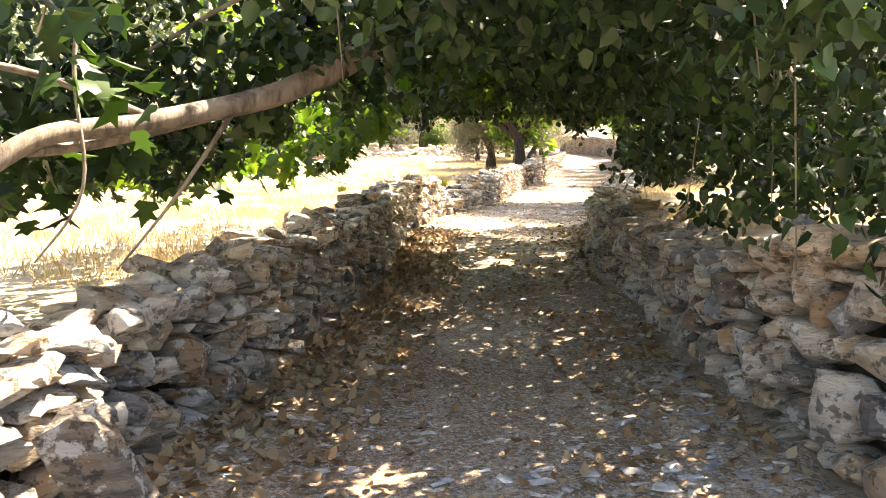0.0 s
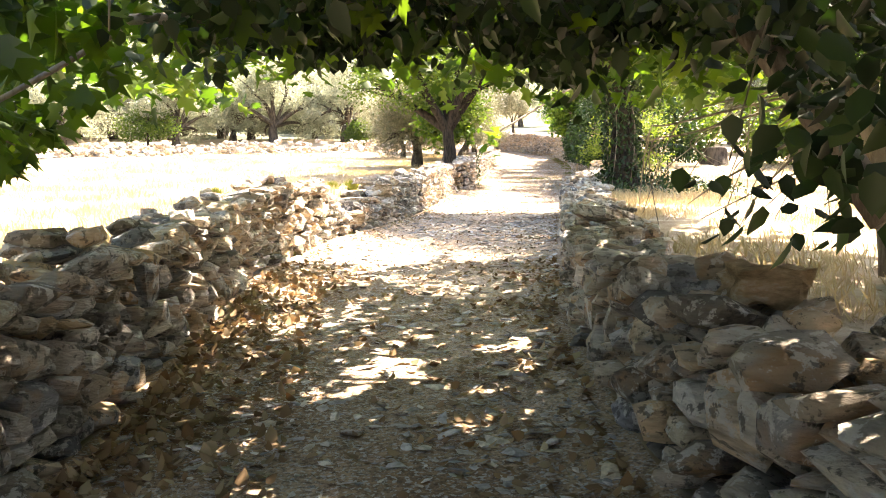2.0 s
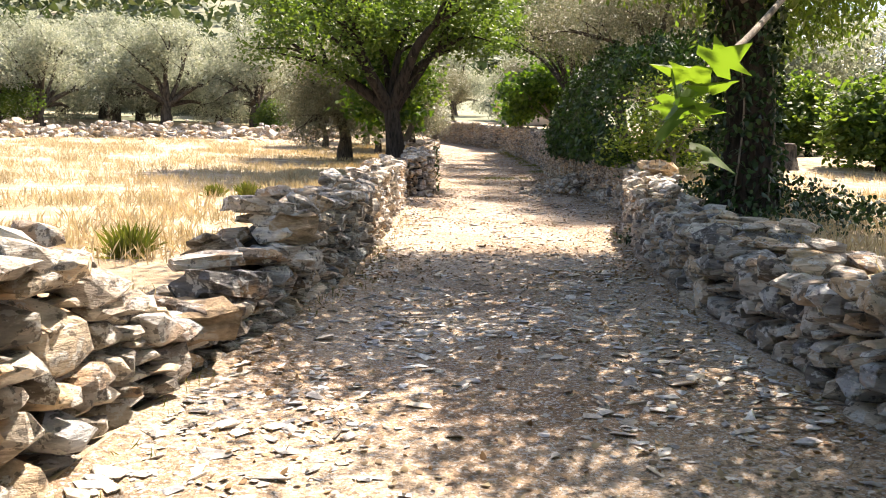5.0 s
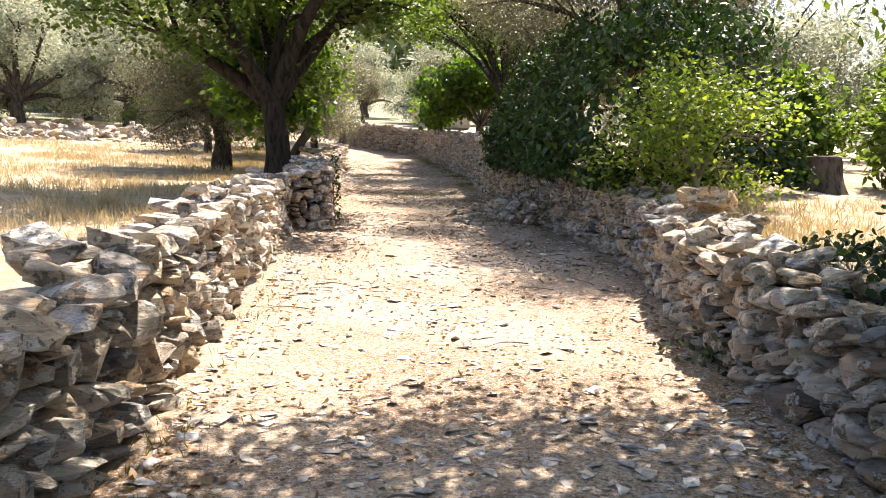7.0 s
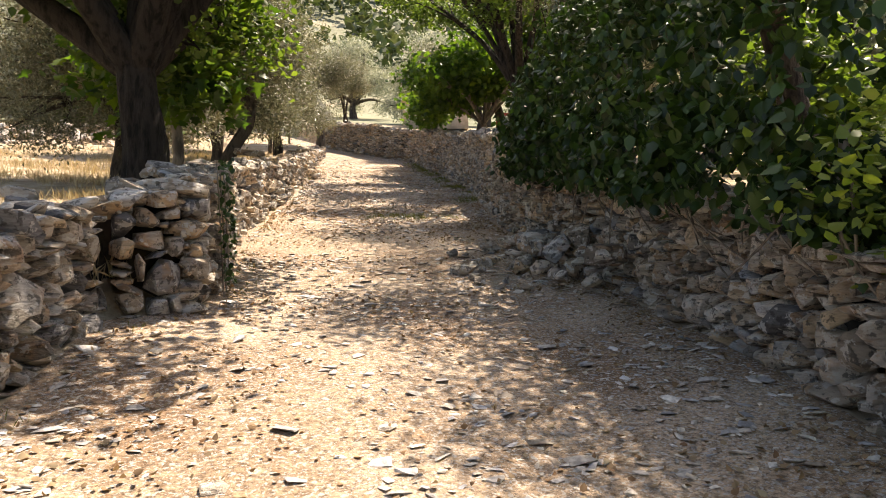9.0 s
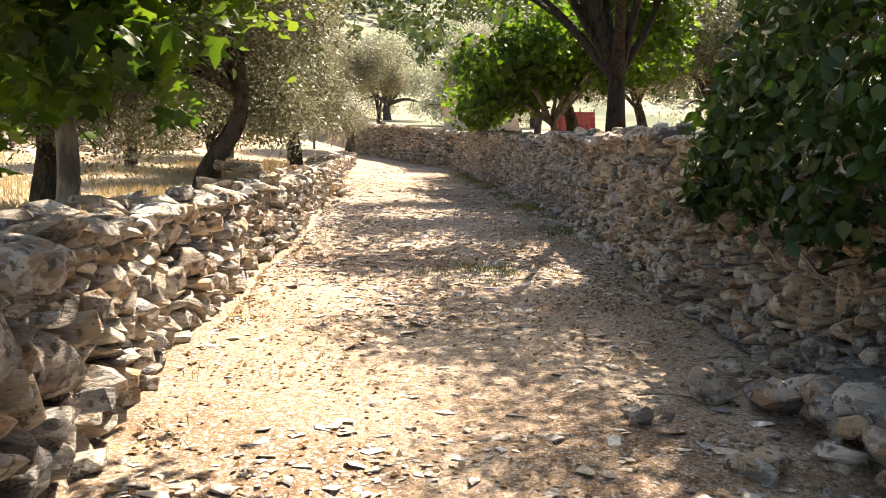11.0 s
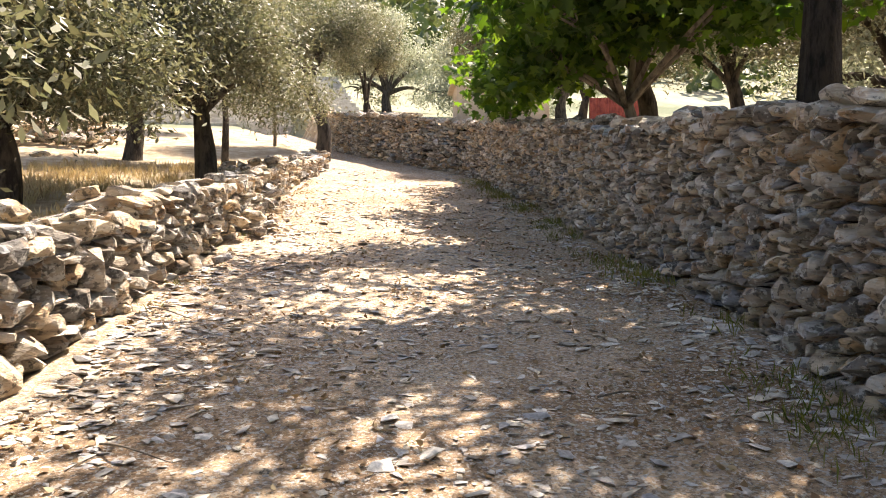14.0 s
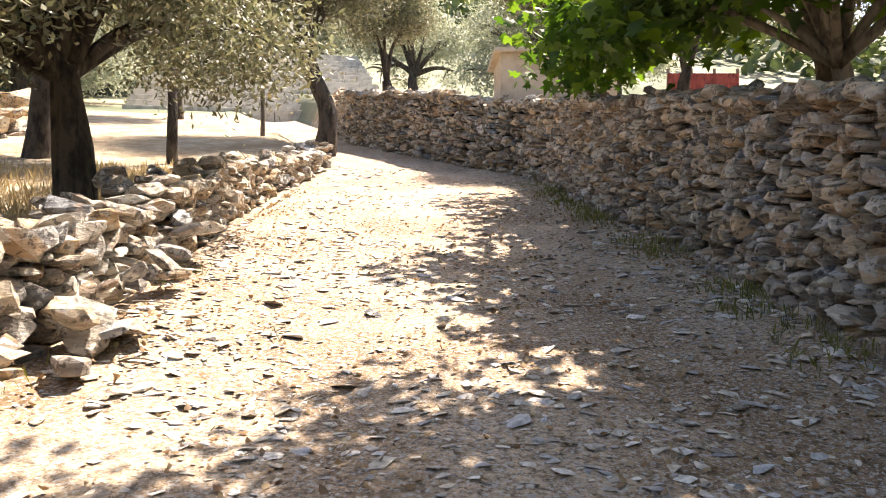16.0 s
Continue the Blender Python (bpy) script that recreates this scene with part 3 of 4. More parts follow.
tree("broadleaf_tree", "dark forked tree trunk behind the tall stone wall", on_land(12.5, 39.1), [(0, 0, 0), (.02, 0, .9), (.05, 0, 1.7)], .2,
     [(-1.0, -.6, 4.0, 1.5, 1.4, .8), (1.3, .2, 4.0, 1.6, 1.4, 1.0), (.2, .9, 4.8, 1.7, 1.5, 1.0), (-.2, -1.8, 4.4, 1.3, 1.2, .7), (-2.0, -1.2, 5.0, 1.4, 1.5, .7), (-1.6, -3.8, 5.2, 1.5, 1.5, .7), (-1.2, 1.6, 5.0, 1.4, 1.3, .6), (.1, 2.7, 4.9, 1.4, 1.3, .6), (-1.5, 3.5, 5.1, 1.4, 1.2, .6), (-1.8, 1.2, 5.0, 1.2, 1.3, .6), (-.4, 4.6, 5.0, 1.1, 1.0, .5)], L_OAK, BARK, "ovate", .12, 3400, 11, .2, 32, limb=.6, gap=-.02)
tree("fig_tree", "spreading fig tree with dark green lobed leaves overhanging the tall wall", on_land(14.1, 44.6), [(0, 0, 0), (-.15, 0, .5), (-.3, -.05, .9)], .11,
     [(-1.3, -.2, 2.1, 1.5, 1.7, .8), (-3.1, -2.3, 1.75, .7, .8, .3), (.2, -1.6, 2.3, 1.3, 1.3, .9), (-.6, 1.6, 2.4, 1.4, 1.3, .9), (0, 0, 3.3, 1.8, 1.9, .9), (-1.8, -1.9, 2.2, 1.1, 1.1, .6), (-1.7, 1.0, 3.0, 1.2, 1.2, .7), (-1.2, 2.6, 2.1, 1.0, 1.2, .8), (-.9, 4.0, 2.2, 1.1, 1.4, .8), (-1.4, .6, 1.6, .9, 1.2, .5), (.1, -3.4, 2.1, 1.3, 1.2, .9), (1.2, -2.2, 2.6, 1.3, 1.2, .9), (-.4, -4.6, 2.3, 1.0, 1.0, .7)],
     L_FIG, BARK_PALE, "lobed", .2, 2200, 9, .22, 33, droop=.75, limb=.55, gap=-.08)
# ivy-clad tree over the lane
tree("ivy_clad_tree", "tall tree with an ivy-wrapped dark trunk beside the wall", on_land(6.0, 18.9), [(0, 0, 0), (.05, 0, 1.0), (-.05, 0, 1.9), (-.15, -.1, 2.4)], .26,
     [(-1.2, -2.0, 3.1, 1.8, 1.6, .8), (.2, -.2, 3.2, 1.7, 1.4, .8), (1.6, -.8, 3.4, 1.6, 1.5, .9), (-2.4, -1.2, 3.3, 1.4, 1.4, .6), (-.4, -3.8, 3.7, 1.7, 1.5, .8), (1.9, 1.6, 3.1, 1.3, 1.2, .8), (-1.0, -5.4, 4.2, 1.7, 1.6, .7), (.6, 1.5, 3.6, 1.8, 1.3, .6), (-1.0, .7, 3.8, 1.6, 1.3, .6), (-2.2, 1.9, 4.1, 1.5, 1.3, .6), (-.6, 2.2, 4.0, 1.5, 1.1, .6), (-2.7, .3, 4.1, 1.4, 1.2, .5)],
     L_OAK, BARK, "slim", .12, 6900, 13, .22, 34, droop=.9, limb=.5, gap=-.22)


def ivy_on(name, label, pts, size, seed, stems=(), leaf=None, kind="ovate", category="ivy", droop=.9):
    rng = np.random.default_rng(seed)
    root = new(name)
    root.location = tuple(pts.mean(0) * (1, 1, 0) + (0, 0, pts[:, 2].min()))
    tagged(root, label, category)
    me = leaf_mesh("foliage", pts - np.array(root.location), size, kind, rng, droop, .5)
    tagged(link("foliage", me, leaf or L_IVY, root), kind="stuff")
    if stems:
        o = Vector(root.location)
        for ps, a, b in stems:
            link("stem", tubes_mesh("stem", [tube([Vector(p) - o for p in ps], list(np.linspace(a, b, len(ps))), 7, .2, seed)]), BARK_PALE, root)
    return root


def scatter(n, seed, x0, x1, y0, y1, low, high, rule=None):
    rng = np.random.default_rng(seed)
    out = []
    while len(out) < n:
        x, y = rng.uniform(x0, x1), rng.uniform(y0, y1)
        lo, hi = low(x, y), high(x, y)
        if hi <= lo:
            continue
        z = rng.uniform(lo, hi)
        if rule is None or rule(x, y, z, rng):
            for _ in range(3):
                out.append((x + rng.normal(0, .07), y + rng.normal(0, .07), z + rng.normal(0, .06)))
    return np.array(out)


PATH_Y = [row[1][1] for row in PATH]
PATH_X = [row[1][0] for row in PATH]
PATH_Z = [row[1][2] for row in PATH]


def clear_of_walker(x, y, z, side=.8, above=.55):
    return abs(x - np.interp(y, PATH_Y, PATH_X)) > side or z > np.interp(y, PATH_Y, PATH_Z) + above


# ivy around the tall trunk and on the ground by it
rngi = np.random.default_rng(5)
ang, zz = rngi.uniform(0, 6.283, 2600), rngi.uniform(0, 1, 2600) ** .8 * 2.9
b0 = np.array(on_land(6.0, 18.9))
ivy_on("ivy", "dark ivy wrapping the trunk of the tall tree", np.stack([b0[0] + np.cos(ang) * rngi.uniform(.28, .42, 2600), b0[1] + np.sin(ang) * rngi.uniform(.28, .42, 2600), b0[2] + zz], 1), .085, 41, [([(6.0 + .3 * math.cos(a), 18.9 + .3 * math.sin(a), b0[2]), (6.02 + .3 * math.cos(a + .4), 18.9 + .3 * math.sin(a + .4), b0[2] + 1.2), (5.95 + .28 * math.cos(a), 18.9 + .28 * math.sin(a), b0[2] + 2.3)], .013, .006) for a in (.5, 2.4, 3.6, 4.9)])
ivy_on("ivy", "mat of dark ivy spilling over the wall beneath the tall tree",
       scatter(3600, 42, 5.3, 8.2, 17.6, 21.0, lambda x, y: land_z(x, y) + .02, lambda x, y: land_z(x, y) + .5 * math.exp(-((x - 6.5) ** 2 + (y - 19.3) ** 2) / 1.6)), .07, 42, [([on_land(5.6 + k * .4, 18.2 + k * .3, .03), on_land(5.9 + k * .4, 18.6 + k * .3, .1), on_land(6.1 + k * .35, 19.3 + k * .2, .05)], .012, .005) for k in range(5)])


# ivy hedge hanging over the right wall
def hedge_low(x, y):
    d = x - right_x(y)
    return road_z(y) + (.98 + .3 * noise.noise((y * 1.1, 3, 0)) if d < .25 else 1.1)


def hedge_high(x, y):
    d = x - right_x(y)
    e = smooth(24.0, 25.2, y) * (1 - smooth(30.6, 31.8, y))
    return road_z(y) + (1.05 + (2.5 + .7 * noise.noise((y * .9, x * .5, 4)) + .5 * noise.noise((y * 2.6, x * 2.6, 8))) * (1 - math.exp(-max(0, d + .45) * 2.2))) * e


def hedge_rule(x, y, z, rng):
    d = x - right_x(y)
    h = z - road_z(y)
    front = -.1 - .35 * math.sin(min(1, max(0, (h - .8) / 2.2)) * math.pi) + .3 * noise.noise((y * 1.5, z * 1.5, 9)) + .1 * noise.noise((y * 4, z * 4, 3))
    return front < d and (d < front + .35 or z > hedge_high(x, y) - .5) and noise.noise((x * 2.5, y * 2.5, z * 2.5)) > -.45


rs = random.Random(8)
hstems = []
for k in range(26):
    y = rs.uniform(24.6, 31.2)
    x = right_x(y)
    z = road_z(y)
    hstems.append(([(x + .1, y, z + 1.5), (x - .08, y + rs.uniform(-.3, .3), z + 1.0), (x + .02, y + rs.uniform(-.6, .6), z + rs.uniform(.4, .8))], .014, .004))
ivy_on("ivy_hedge", "dense dark green ivy hedge hanging over the dry-stone wall", scatter(21000, 43, 6.3, 10.5, 23.9, 31.9, hedge_low, hedge_high, hedge_rule), .105, 43, hstems, L_HEDGE, category="hedge")

# vine climbing the low wall past the trunk
rv = np.random.default_rng(15)
vy = 28.2 + rv.normal(0, .13, 170)
vz = rv.uniform(0, 1.15, 170)
ivy_on("climbing_vine", "thin yellow-green vine climbing the low wall", np.stack([[left_x(y) + .05 + .12 * r for y, r in zip(vy, rv.random(170))], vy, [road_z(y) + z for y, z in zip(vy, vz)]], 1), .06, 59,
       [([(left_x(y) + .09, y, road_z(y)), (left_x(y) + .08, y + .1, road_z(y) + .5), (left_x(y) + .05, y - .05, road_z(y) + 1.1)], .009, .004) for y in (28.0, 28.2, 28.45)], L_HEDGE, category="vine")

# bright shrub on the wall
tree("shrub", "bright yellow-green leafy shrub growing on top of the wall", on_land(8.05, 23.9), [(0, 0, 0), (0, 0, .2), (0, 0, .35)], .05,
     [(-.5, -.35, .85, .7, .7, .6), (.3, .2, 1.0, .75, .75, .65), (.2, -.6, .8, .6, .6, .55), (-.2, .3, 1.35, .65, .65, .5), (.85, -.2, .75, .55, .55, .5), (-.75, .35, .55, .5, .5, .45), (.1, -.5, .3, .8, .6, .35), (-.4, -.1, .3, .6, .6, .35), (.8, .2, .3, .6, .6, .35)],
     L_LIME, BARK_PALE, "ovate", .07, 760, 11, .17, 44, droop=.1, limb=.4, category="shrub", gap=-.15)


# thicket arching over the start of the lane
def roof_low(x, y):
    z = road_z(y) + 1.72 + .16 * noise.noise((x * .9, y * .9, 2))
    if x < left_x(y) + .1:
        z -= .4 * smooth(0, .9, left_x(y) + .1 - x) * smooth(1.0, 2.4, y)
    d = x - right_x(y)
    if d > -.1:
        z = road_z(y) + .95 + .2 * noise.noise((y * 1.5, x, 6)) + .2 * smooth(4.6, 5.6, y) + .8 * smooth(6.4, 8.0, y)
    return z


def roof_high(x, y):
    return road_z(min(y, 8)) + 3.3 + .5 * noise.noise((x * .5, y * .5, 8)) - 1.2 * smooth(6.5, 9.2, y)


GAPS = ((-1.75, 2.1, .6, .75), (-.7, 9.75, 1.5, .3), (-.2, 2.9, .3, .16), (.5, 7.2, .9, .15), (.0, 6.6, .9, .2), (1.2, 6.9, .9, .14), (.9, 9.0, 1.1, .22), (.2, 10.2, 1.2, .2))


def sun_gap(x, y, z):
    """Whether a leaf there would close one of the canopy's gaps."""
    for gx, gy, gz, r in GAPS:
        k = (z - gz) / SUN.z
        if k > 0 and (x - k * SUN.x - gx) ** 2 + (y - k * SUN.y - gy) ** 2 < r * r:
            return True
    return False


def roof_rule(x, y, z, rng):
    if sun_gap(x, y, z):
        return False
    if not clear_of_walker(x, y, z) or y < -1 and abs(x) < 2.2 and z < 2.6:
        return False
    if x < .3 - .1 * y + .5 and y > 5.4 and rng.random() < .9:
        return False
    edge = 8.7 + .5 * noise.noise((x * .9, 4, 4))
    if y > edge or x < left_x(y) - 2.6 * (1 - .5 * smooth(5, 8, y)):
        return False
    if noise.noise((x * 1.1, y * 1.1, z * 1.4 + 5)) < (-.3 if x > left_x(y) else -.05):
        return False
    low = roof_low(x, y)
    return z < low + .5 or rng.random() < .45 or z > roof_high(x, y) - .5


limb_pts = [(2.9, 5.6, 2.6), (1.4, 4.8, 3.2), (.33, 4.4, 2.86), (-.48, 3.9, 2.3), (-.78, 3.6, 2.1), (-1.19, 3.1, 1.9), (-1.43, 2.7, 1.78), (-1.62, 2.4, 1.5)]
sticks = [(limb_pts, .1, .035),
          ([(-1.0, 3.4, 1.98), (-1.35, 3.0, 1.8), (-1.6, 2.6, 1.72), (-2.3, 2.2, 1.75)], .035, .01),
          ([(-1.15, 3.15, 1.93), (-1.5, 2.7, 2.05), (-2.2, 2.3, 2.1), (-2.9, 2.2, 2.2)], .022, .006),
          ([(-.9, 3.5, 2.0), (-1.1, 3.3, 1.6), (-1.35, 3.2, 1.25)], .014, .004),
          ([(-1.3, 2.9, 2.7), (-1.35, 2.85, 2.1), (-1.3, 2.8, 1.6), (-1.5, 2.8, 1.3)], .012, .004),
          ([(2.6, 7.0, 1.9), (2.2, 7.6, 2.9), (1.2, 8.0, 3.0), (.2, 8.2, 2.95), (-.9, 8.3, 2.9), (-1.6, 8.2, 2.6)], .06, .012),
          ([(-.4, 8.3, 2.9), (-1.0, 8.2, 2.5), (-1.5, 8.0, 2.2), (-1.7, 7.7, 2.05), (-1.55, 7.5, 1.9)], .016, .004),
          ([(-1.3, 8.1, 2.4), (-1.1, 7.9, 2.1), (-.8, 7.9, 2.0)], .009, .003),
          ([(4.2, 8.2, 1.7), (4.4, 8.4, 3.0), (4.0, 8.7, 4.0)], .1, .05),
          ([(4.3, 8.4, 2.8), (3.9, 9.2, 2.6), (3.5, 9.8, 2.3), (3.3, 10.1, 2.1)], .02, .004),
          ([(3.9, 9.2, 2.6), (3.6, 9.5, 2.2), (3.4, 9.5, 1.9)], .012, .003),
          ([(4.4, 8.6, 2.6), (4.4, 9.6, 2.5), (4.1, 10.6, 2.2), (3.8, 10.9, 2.0)], .018, .004)]
for k in range(16):
    x, y, z = rs.uniform(3.3, 5.0), rs.uniform(9.2, 11.0), rs.uniform(2.7, 3.1)
    e = (x - rs.uniform(.2, .9), y + rs.uniform(-.2, .6), z - rs.uniform(.5, 1.0))
    m = (x - rs.uniform(.1, .4), y + rs.uniform(.0, .3), z - rs.uniform(.05, .25))
    sticks.append(([(4.3, 8.6, 2.9), (x, y, z), m, e], .012, .003))
    sticks.append(([m, (m[0] + rs.uniform(-.3, .2), m[1] + .1, m[2] - .2), (m[0] + rs.uniform(-.5, .3), m[1] + .2, m[2] - rs.uniform(.3, .5))], .006, .002))
for k in range(30):
    x, y = rs.uniform(-.9, 3.0), rs.uniform(1.5, 8.2)
    z = roof_high(x, y)
    if abs(x - np.interp(y, PATH_Y, PATH_X)) > .6:
        sticks.append(([(x, y, z), (x + rs.uniform(-.3, .3), y + rs.uniform(-.3, .3), z - .7), (x + rs.uniform(-.3, .3), y + rs.uniform(-.4, .4), roof_low(x, y) - rs.uniform(-.1, .15))], .009, .003))
pts = scatter(64000, 45, -4.2, 4.9, 1.7, 9.2, roof_low, roof_high, roof_rule)
top = scatter(6500, 47, -2.0, 3.4, 2.4, 8.2, lambda x, y: roof_high(x, y), lambda x, y: roof_high(x, y) + .7, lambda x, y, z, r: (x > .4 or y < 5.8) and not sun_gap(x, y, z))
top = np.concatenate([top, scatter(3200, 49, -1.8, .6, 2.4, 5.6, lambda x, y: roof_high(x, y) - .2, lambda x, y: roof_high(x, y) + .5, lambda x, y, z, r: not sun_gap(x, y, z))])
ivy_on("ivy_thicket", "leafy upper growth of the thicket over the lane", top, .14, 47, category="thicket")
ivy_on("ivy_thicket", "dark leafy thicket of ivy arching over the lane", pts, .088, 45, sticks, category="thicket")
fl = scatter(3000, 46, -3.6, 1.2, 1.8, 8.9, lambda x, y: roof_low(x, y) - .12, lambda x, y: roof_low(x, y) + .5,
             lambda x, y, z, r: clear_of_walker(x, y, z, 1.15, .62) and (x < left_x(y) + .2 or y > 4.6) and noise.noise((x * 1.3, y * 1.3, z)) > -.1)
# near leaves take the darker hedge green, so their shade is partly painted
ivy_on("fig_branch", "lobed fig leaves over the low wall, coloured darker for shade", fl[fl[:, 1] < 5.2], .15, 53, [([(.6, y, road_z(y) + 2.4), (-.6, y + .2, road_z(y) + 2.3), (-1.5, y + .3, road_z(y) + 1.9), (-2.4, y + .2, road_z(y) + 1.5)], .02, .004) for y in (3.4, 4.3)], leaf=L_HEDGE, kind="lobed", category="branch")
# the same leaves farther on, in the brighter fig green for the lit part
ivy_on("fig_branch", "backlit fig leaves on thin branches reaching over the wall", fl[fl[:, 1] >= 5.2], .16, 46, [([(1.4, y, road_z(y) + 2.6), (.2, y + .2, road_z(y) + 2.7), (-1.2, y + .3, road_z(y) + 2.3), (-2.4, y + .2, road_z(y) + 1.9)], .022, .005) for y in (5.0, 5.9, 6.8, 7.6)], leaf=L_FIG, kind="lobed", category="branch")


# fig boughs beyond the thicket
def bough_low(x, y):
    return road_z(y) + 1.82 + .2 * noise.noise((x * .8, y * .8, 12)) + .35 * smooth(.5, 2.5, left_x(y) - x)


fb = scatter(3900, 48, -2.6, 5.4, 8.0, 12.4, bough_low, lambda x, y: bough_low(x, y) + 1.3,
             lambda x, y, z, r: not sun_gap(x, y, z) and clear_of_walker(x, y, z, 1.15, .62) and noise.noise((x * .9, y * .9, z * 1.2 + 3)) > -.2 + .25 * smooth(10.5, 12.4, y))
fb = np.concatenate([fb, scatter(5600, 52, -.6, 5.6, 7.4, 14.3, lambda x, y: road_z(y) + 2.75, lambda x, y: road_z(y) + 3.7,
                                 lambda x, y, z, r: not sun_gap(x, y, z) and noise.noise((x * 1.1, y * 1.1, z + 6)) > -.22)])
fsticks = []
for k in range(9):
    y = 8.3 + k * .42
    x0 = right_x(y) + .9
    z = road_z(y) + 2.5
    fsticks.append(([(x0, y - .4, z - .2), (x0 - 1.4, y, z + .25), (x0 - 2.8, y + .25, z + .2), (x0 - 3.9, y + .35, z - .1)], .03, .006))
fsticks.append(([(3.9, 8.6, 1.6), (3.9, 8.8, 2.6), (3.6, 9.4, 3.4), (2.8, 10.2, 3.8)], .11, .05))
ivy_on("fig_tree", "backlit bright green fig boughs reaching over the lane", fb, .18, 48, fsticks, leaf=L_FIG, kind="lobed", category="tree", droop=.6)
for k, (x, y) in enumerate(((15.2, 46.2), (17.5, 42.5), (15.8, 35.6), (18.8, 48.0))):
    olive(on_land(x, y), [(0, 0, 0), (.1, .05, .8), (-.1, .1, 1.6)], .2, OLIVE, 80 + k, 2200, "olive tree with a dark trunk behind the tall wall", .1)
LOW = [(-.9, -.5, 1.5, 1.1, 1.0, .8), (.9, .1, 1.7, 1.1, 1.0, .8), (0, .8, 2.4, 1.4, 1.2, .9), (-.2, -.8, 2.3, 1.3, 1.1, .8), (.1, .1, 3.3, 1.4, 1.3, .9)]
for k, (x, y) in enumerate(((5.0, 42.6), (3.0, 46.4))):
    olive(on_land(x, y), [(0, 0, 0), (.06, .05, .5), (-.05, .1, 1.0)], .15, LOW, 90 + k, 2300, "low-branched silvery olive tree in the dry field", .1)
bough = [(5.8, 18.7, 5.1), (4.7, 16.4, 4.6), (3.0, 14.6, 3.55), (2.5, 14.3, 3.25)]
rb = np.random.default_rng(7)
ivy_on("fig_branch", "large bright fig leaves on a bough beside the lane", np.array([2.52, 14.3, 3.26]) + rb.normal(0, .1, (9, 3)), .22, 95, [(bough, .03, .008)], leaf=L_FIG, kind="lobed", category="branch", droop=.4)


# ---- far setting ----
def box_bm(bm, x0, x1, y0, y1, z0, z1):
    vs = [bm.verts.new(p) for p in ((x0, y0, z0), (x1, y0, z0), (x1, y1, z0), (x0, y1, z0), (x0, y0, z1), (x1, y0, z1), (x1, y1, z1), (x0, y1, z1))]
    for q in ((3, 2, 1, 0), (4, 5, 6, 7), (0, 1, 5, 4), (1, 2, 6, 5), (2, 3, 7, 6), (3, 0, 4, 7)):
        bm.faces.new([vs[i] for i in q])


def part(name, bm, mat, parent, label=""):
    me = bpy.data.meshes.new(name)
    bm.to_mesh(me)
    bm.free()
    return tagged(link(name, me, mat, parent), label)


def bevelled(boxes, w=.015):
    bm = bmesh.new()
    for b in boxes:
        box_bm(bm, *b)
    bmesh.ops.bevel(bm, geom=bm.edges[:], offset=w, segments=2, affect="EDGES", profile=.6)
    return bm


PLASTER = plain_mat("beige_plaster", (.34, .29, .22), (.44, .38, .3), 2, .9, .3, .01)
RED = plain_mat("faded_red_sheet", (.16, .035, .028), (.26, .065, .05), 5, .6, .2, .01)
PALE_STONE = plain_mat("pale_stone", (.32, .3, .26), (.48, .45, .39), 3, .85, .6, .03)
WOOD = plain_mat("grey_wood", (.10, .08, .06), (.2, .165, .13), 8, .85, .5, .02, (1, 1, .2))
STEP_Y, STEP_Z = 66.0, land_z(8, 66) - .1
steps = tagged(new("stone_steps"), "broad pale stone steps rising up the hillside", "steps", kind="structure")
rs = random.Random(4)
for k in range(15):
    y, z = STEP_Y + k * .8, STEP_Z + k * .33
    x = 4.0
    while x < 13.6:
        w = rs.uniform(1.2, 2.4)
        part("step", bevelled([(x, min(13.8, x + w) - .02, y + rs.uniform(-.03, .03), y + .95, z - .7, z + .33 + rs.uniform(-.02, .02))], .03), PALE_STONE, steps)
        x += w
hut = tagged(new("hut"), "small plastered beige hut with a flat roof behind trees", "hut")
hut.location = on_land(17.4, 59.8, -.2)
hut.rotation_euler = (0, 0, radians(-14))
for nm, b in (("wall", (-1.7, 1.7, -1.3, -1.1, 0, 1.5)), ("wall", (-1.7, -1.5, -1.1, 1.3, 0, 1.5)), ("wall", (1.5, 1.7, -1.1, 1.3, 0, 1.5)), ("wall", (-1.5, 1.5, 1.1, 1.3, 0, 1.5)), ("roof", (-1.9, 1.9, -1.5, 1.5, 1.504, 1.62))):
    part(nm, bevelled([b], .012), PLASTER, hut)
fence = tagged(new("metal_fence"), "faded red corrugated metal fence behind the tall wall", "fence")
fence.location = on_land(21.4, 57.8, -.05)
fence.rotation_euler = (0, 0, radians(-12))
for k in range(3):
    bm = bmesh.new()
    prev = None
    for i in range(25):
        x = -1.1 + k * .72 + i * .03
        y = .018 * math.sin(i * math.pi / 2)
        cur = [bm.verts.new((x, y + o, z)) for o in (0, .006) for z in (.05, 1.15)]
        if prev:
            for a, b in ((0, 1), (3, 2), (1, 3), (2, 0)):
                bm.faces.new((prev[a], cur[a], cur[b], prev[b]))
        prev = cur
    part("panel", bm, RED, fence)
for k in range(4):
    part("post", bevelled([(-1.1 + k * .7, -1.03 + k * .7, .03, .1, 0, 1.3)], .008), WOOD, fence)
post = tagged(new("wooden_post"), "slim dark wooden post standing behind the wall end", "post")
post.location = on_land(8.62, 54.3)
link("shaft", tubes_mesh("shaft", [tube([(0, 0, -.1), (.02, 0, .9), (.0, 0, 2.3)], [.05, .045, .04], 10, .12, 3)]), WOOD, post)
part("cap", bevelled([(-.05, .05, -.05, .05, 2.29, 2.33)], .01), WOOD, post)

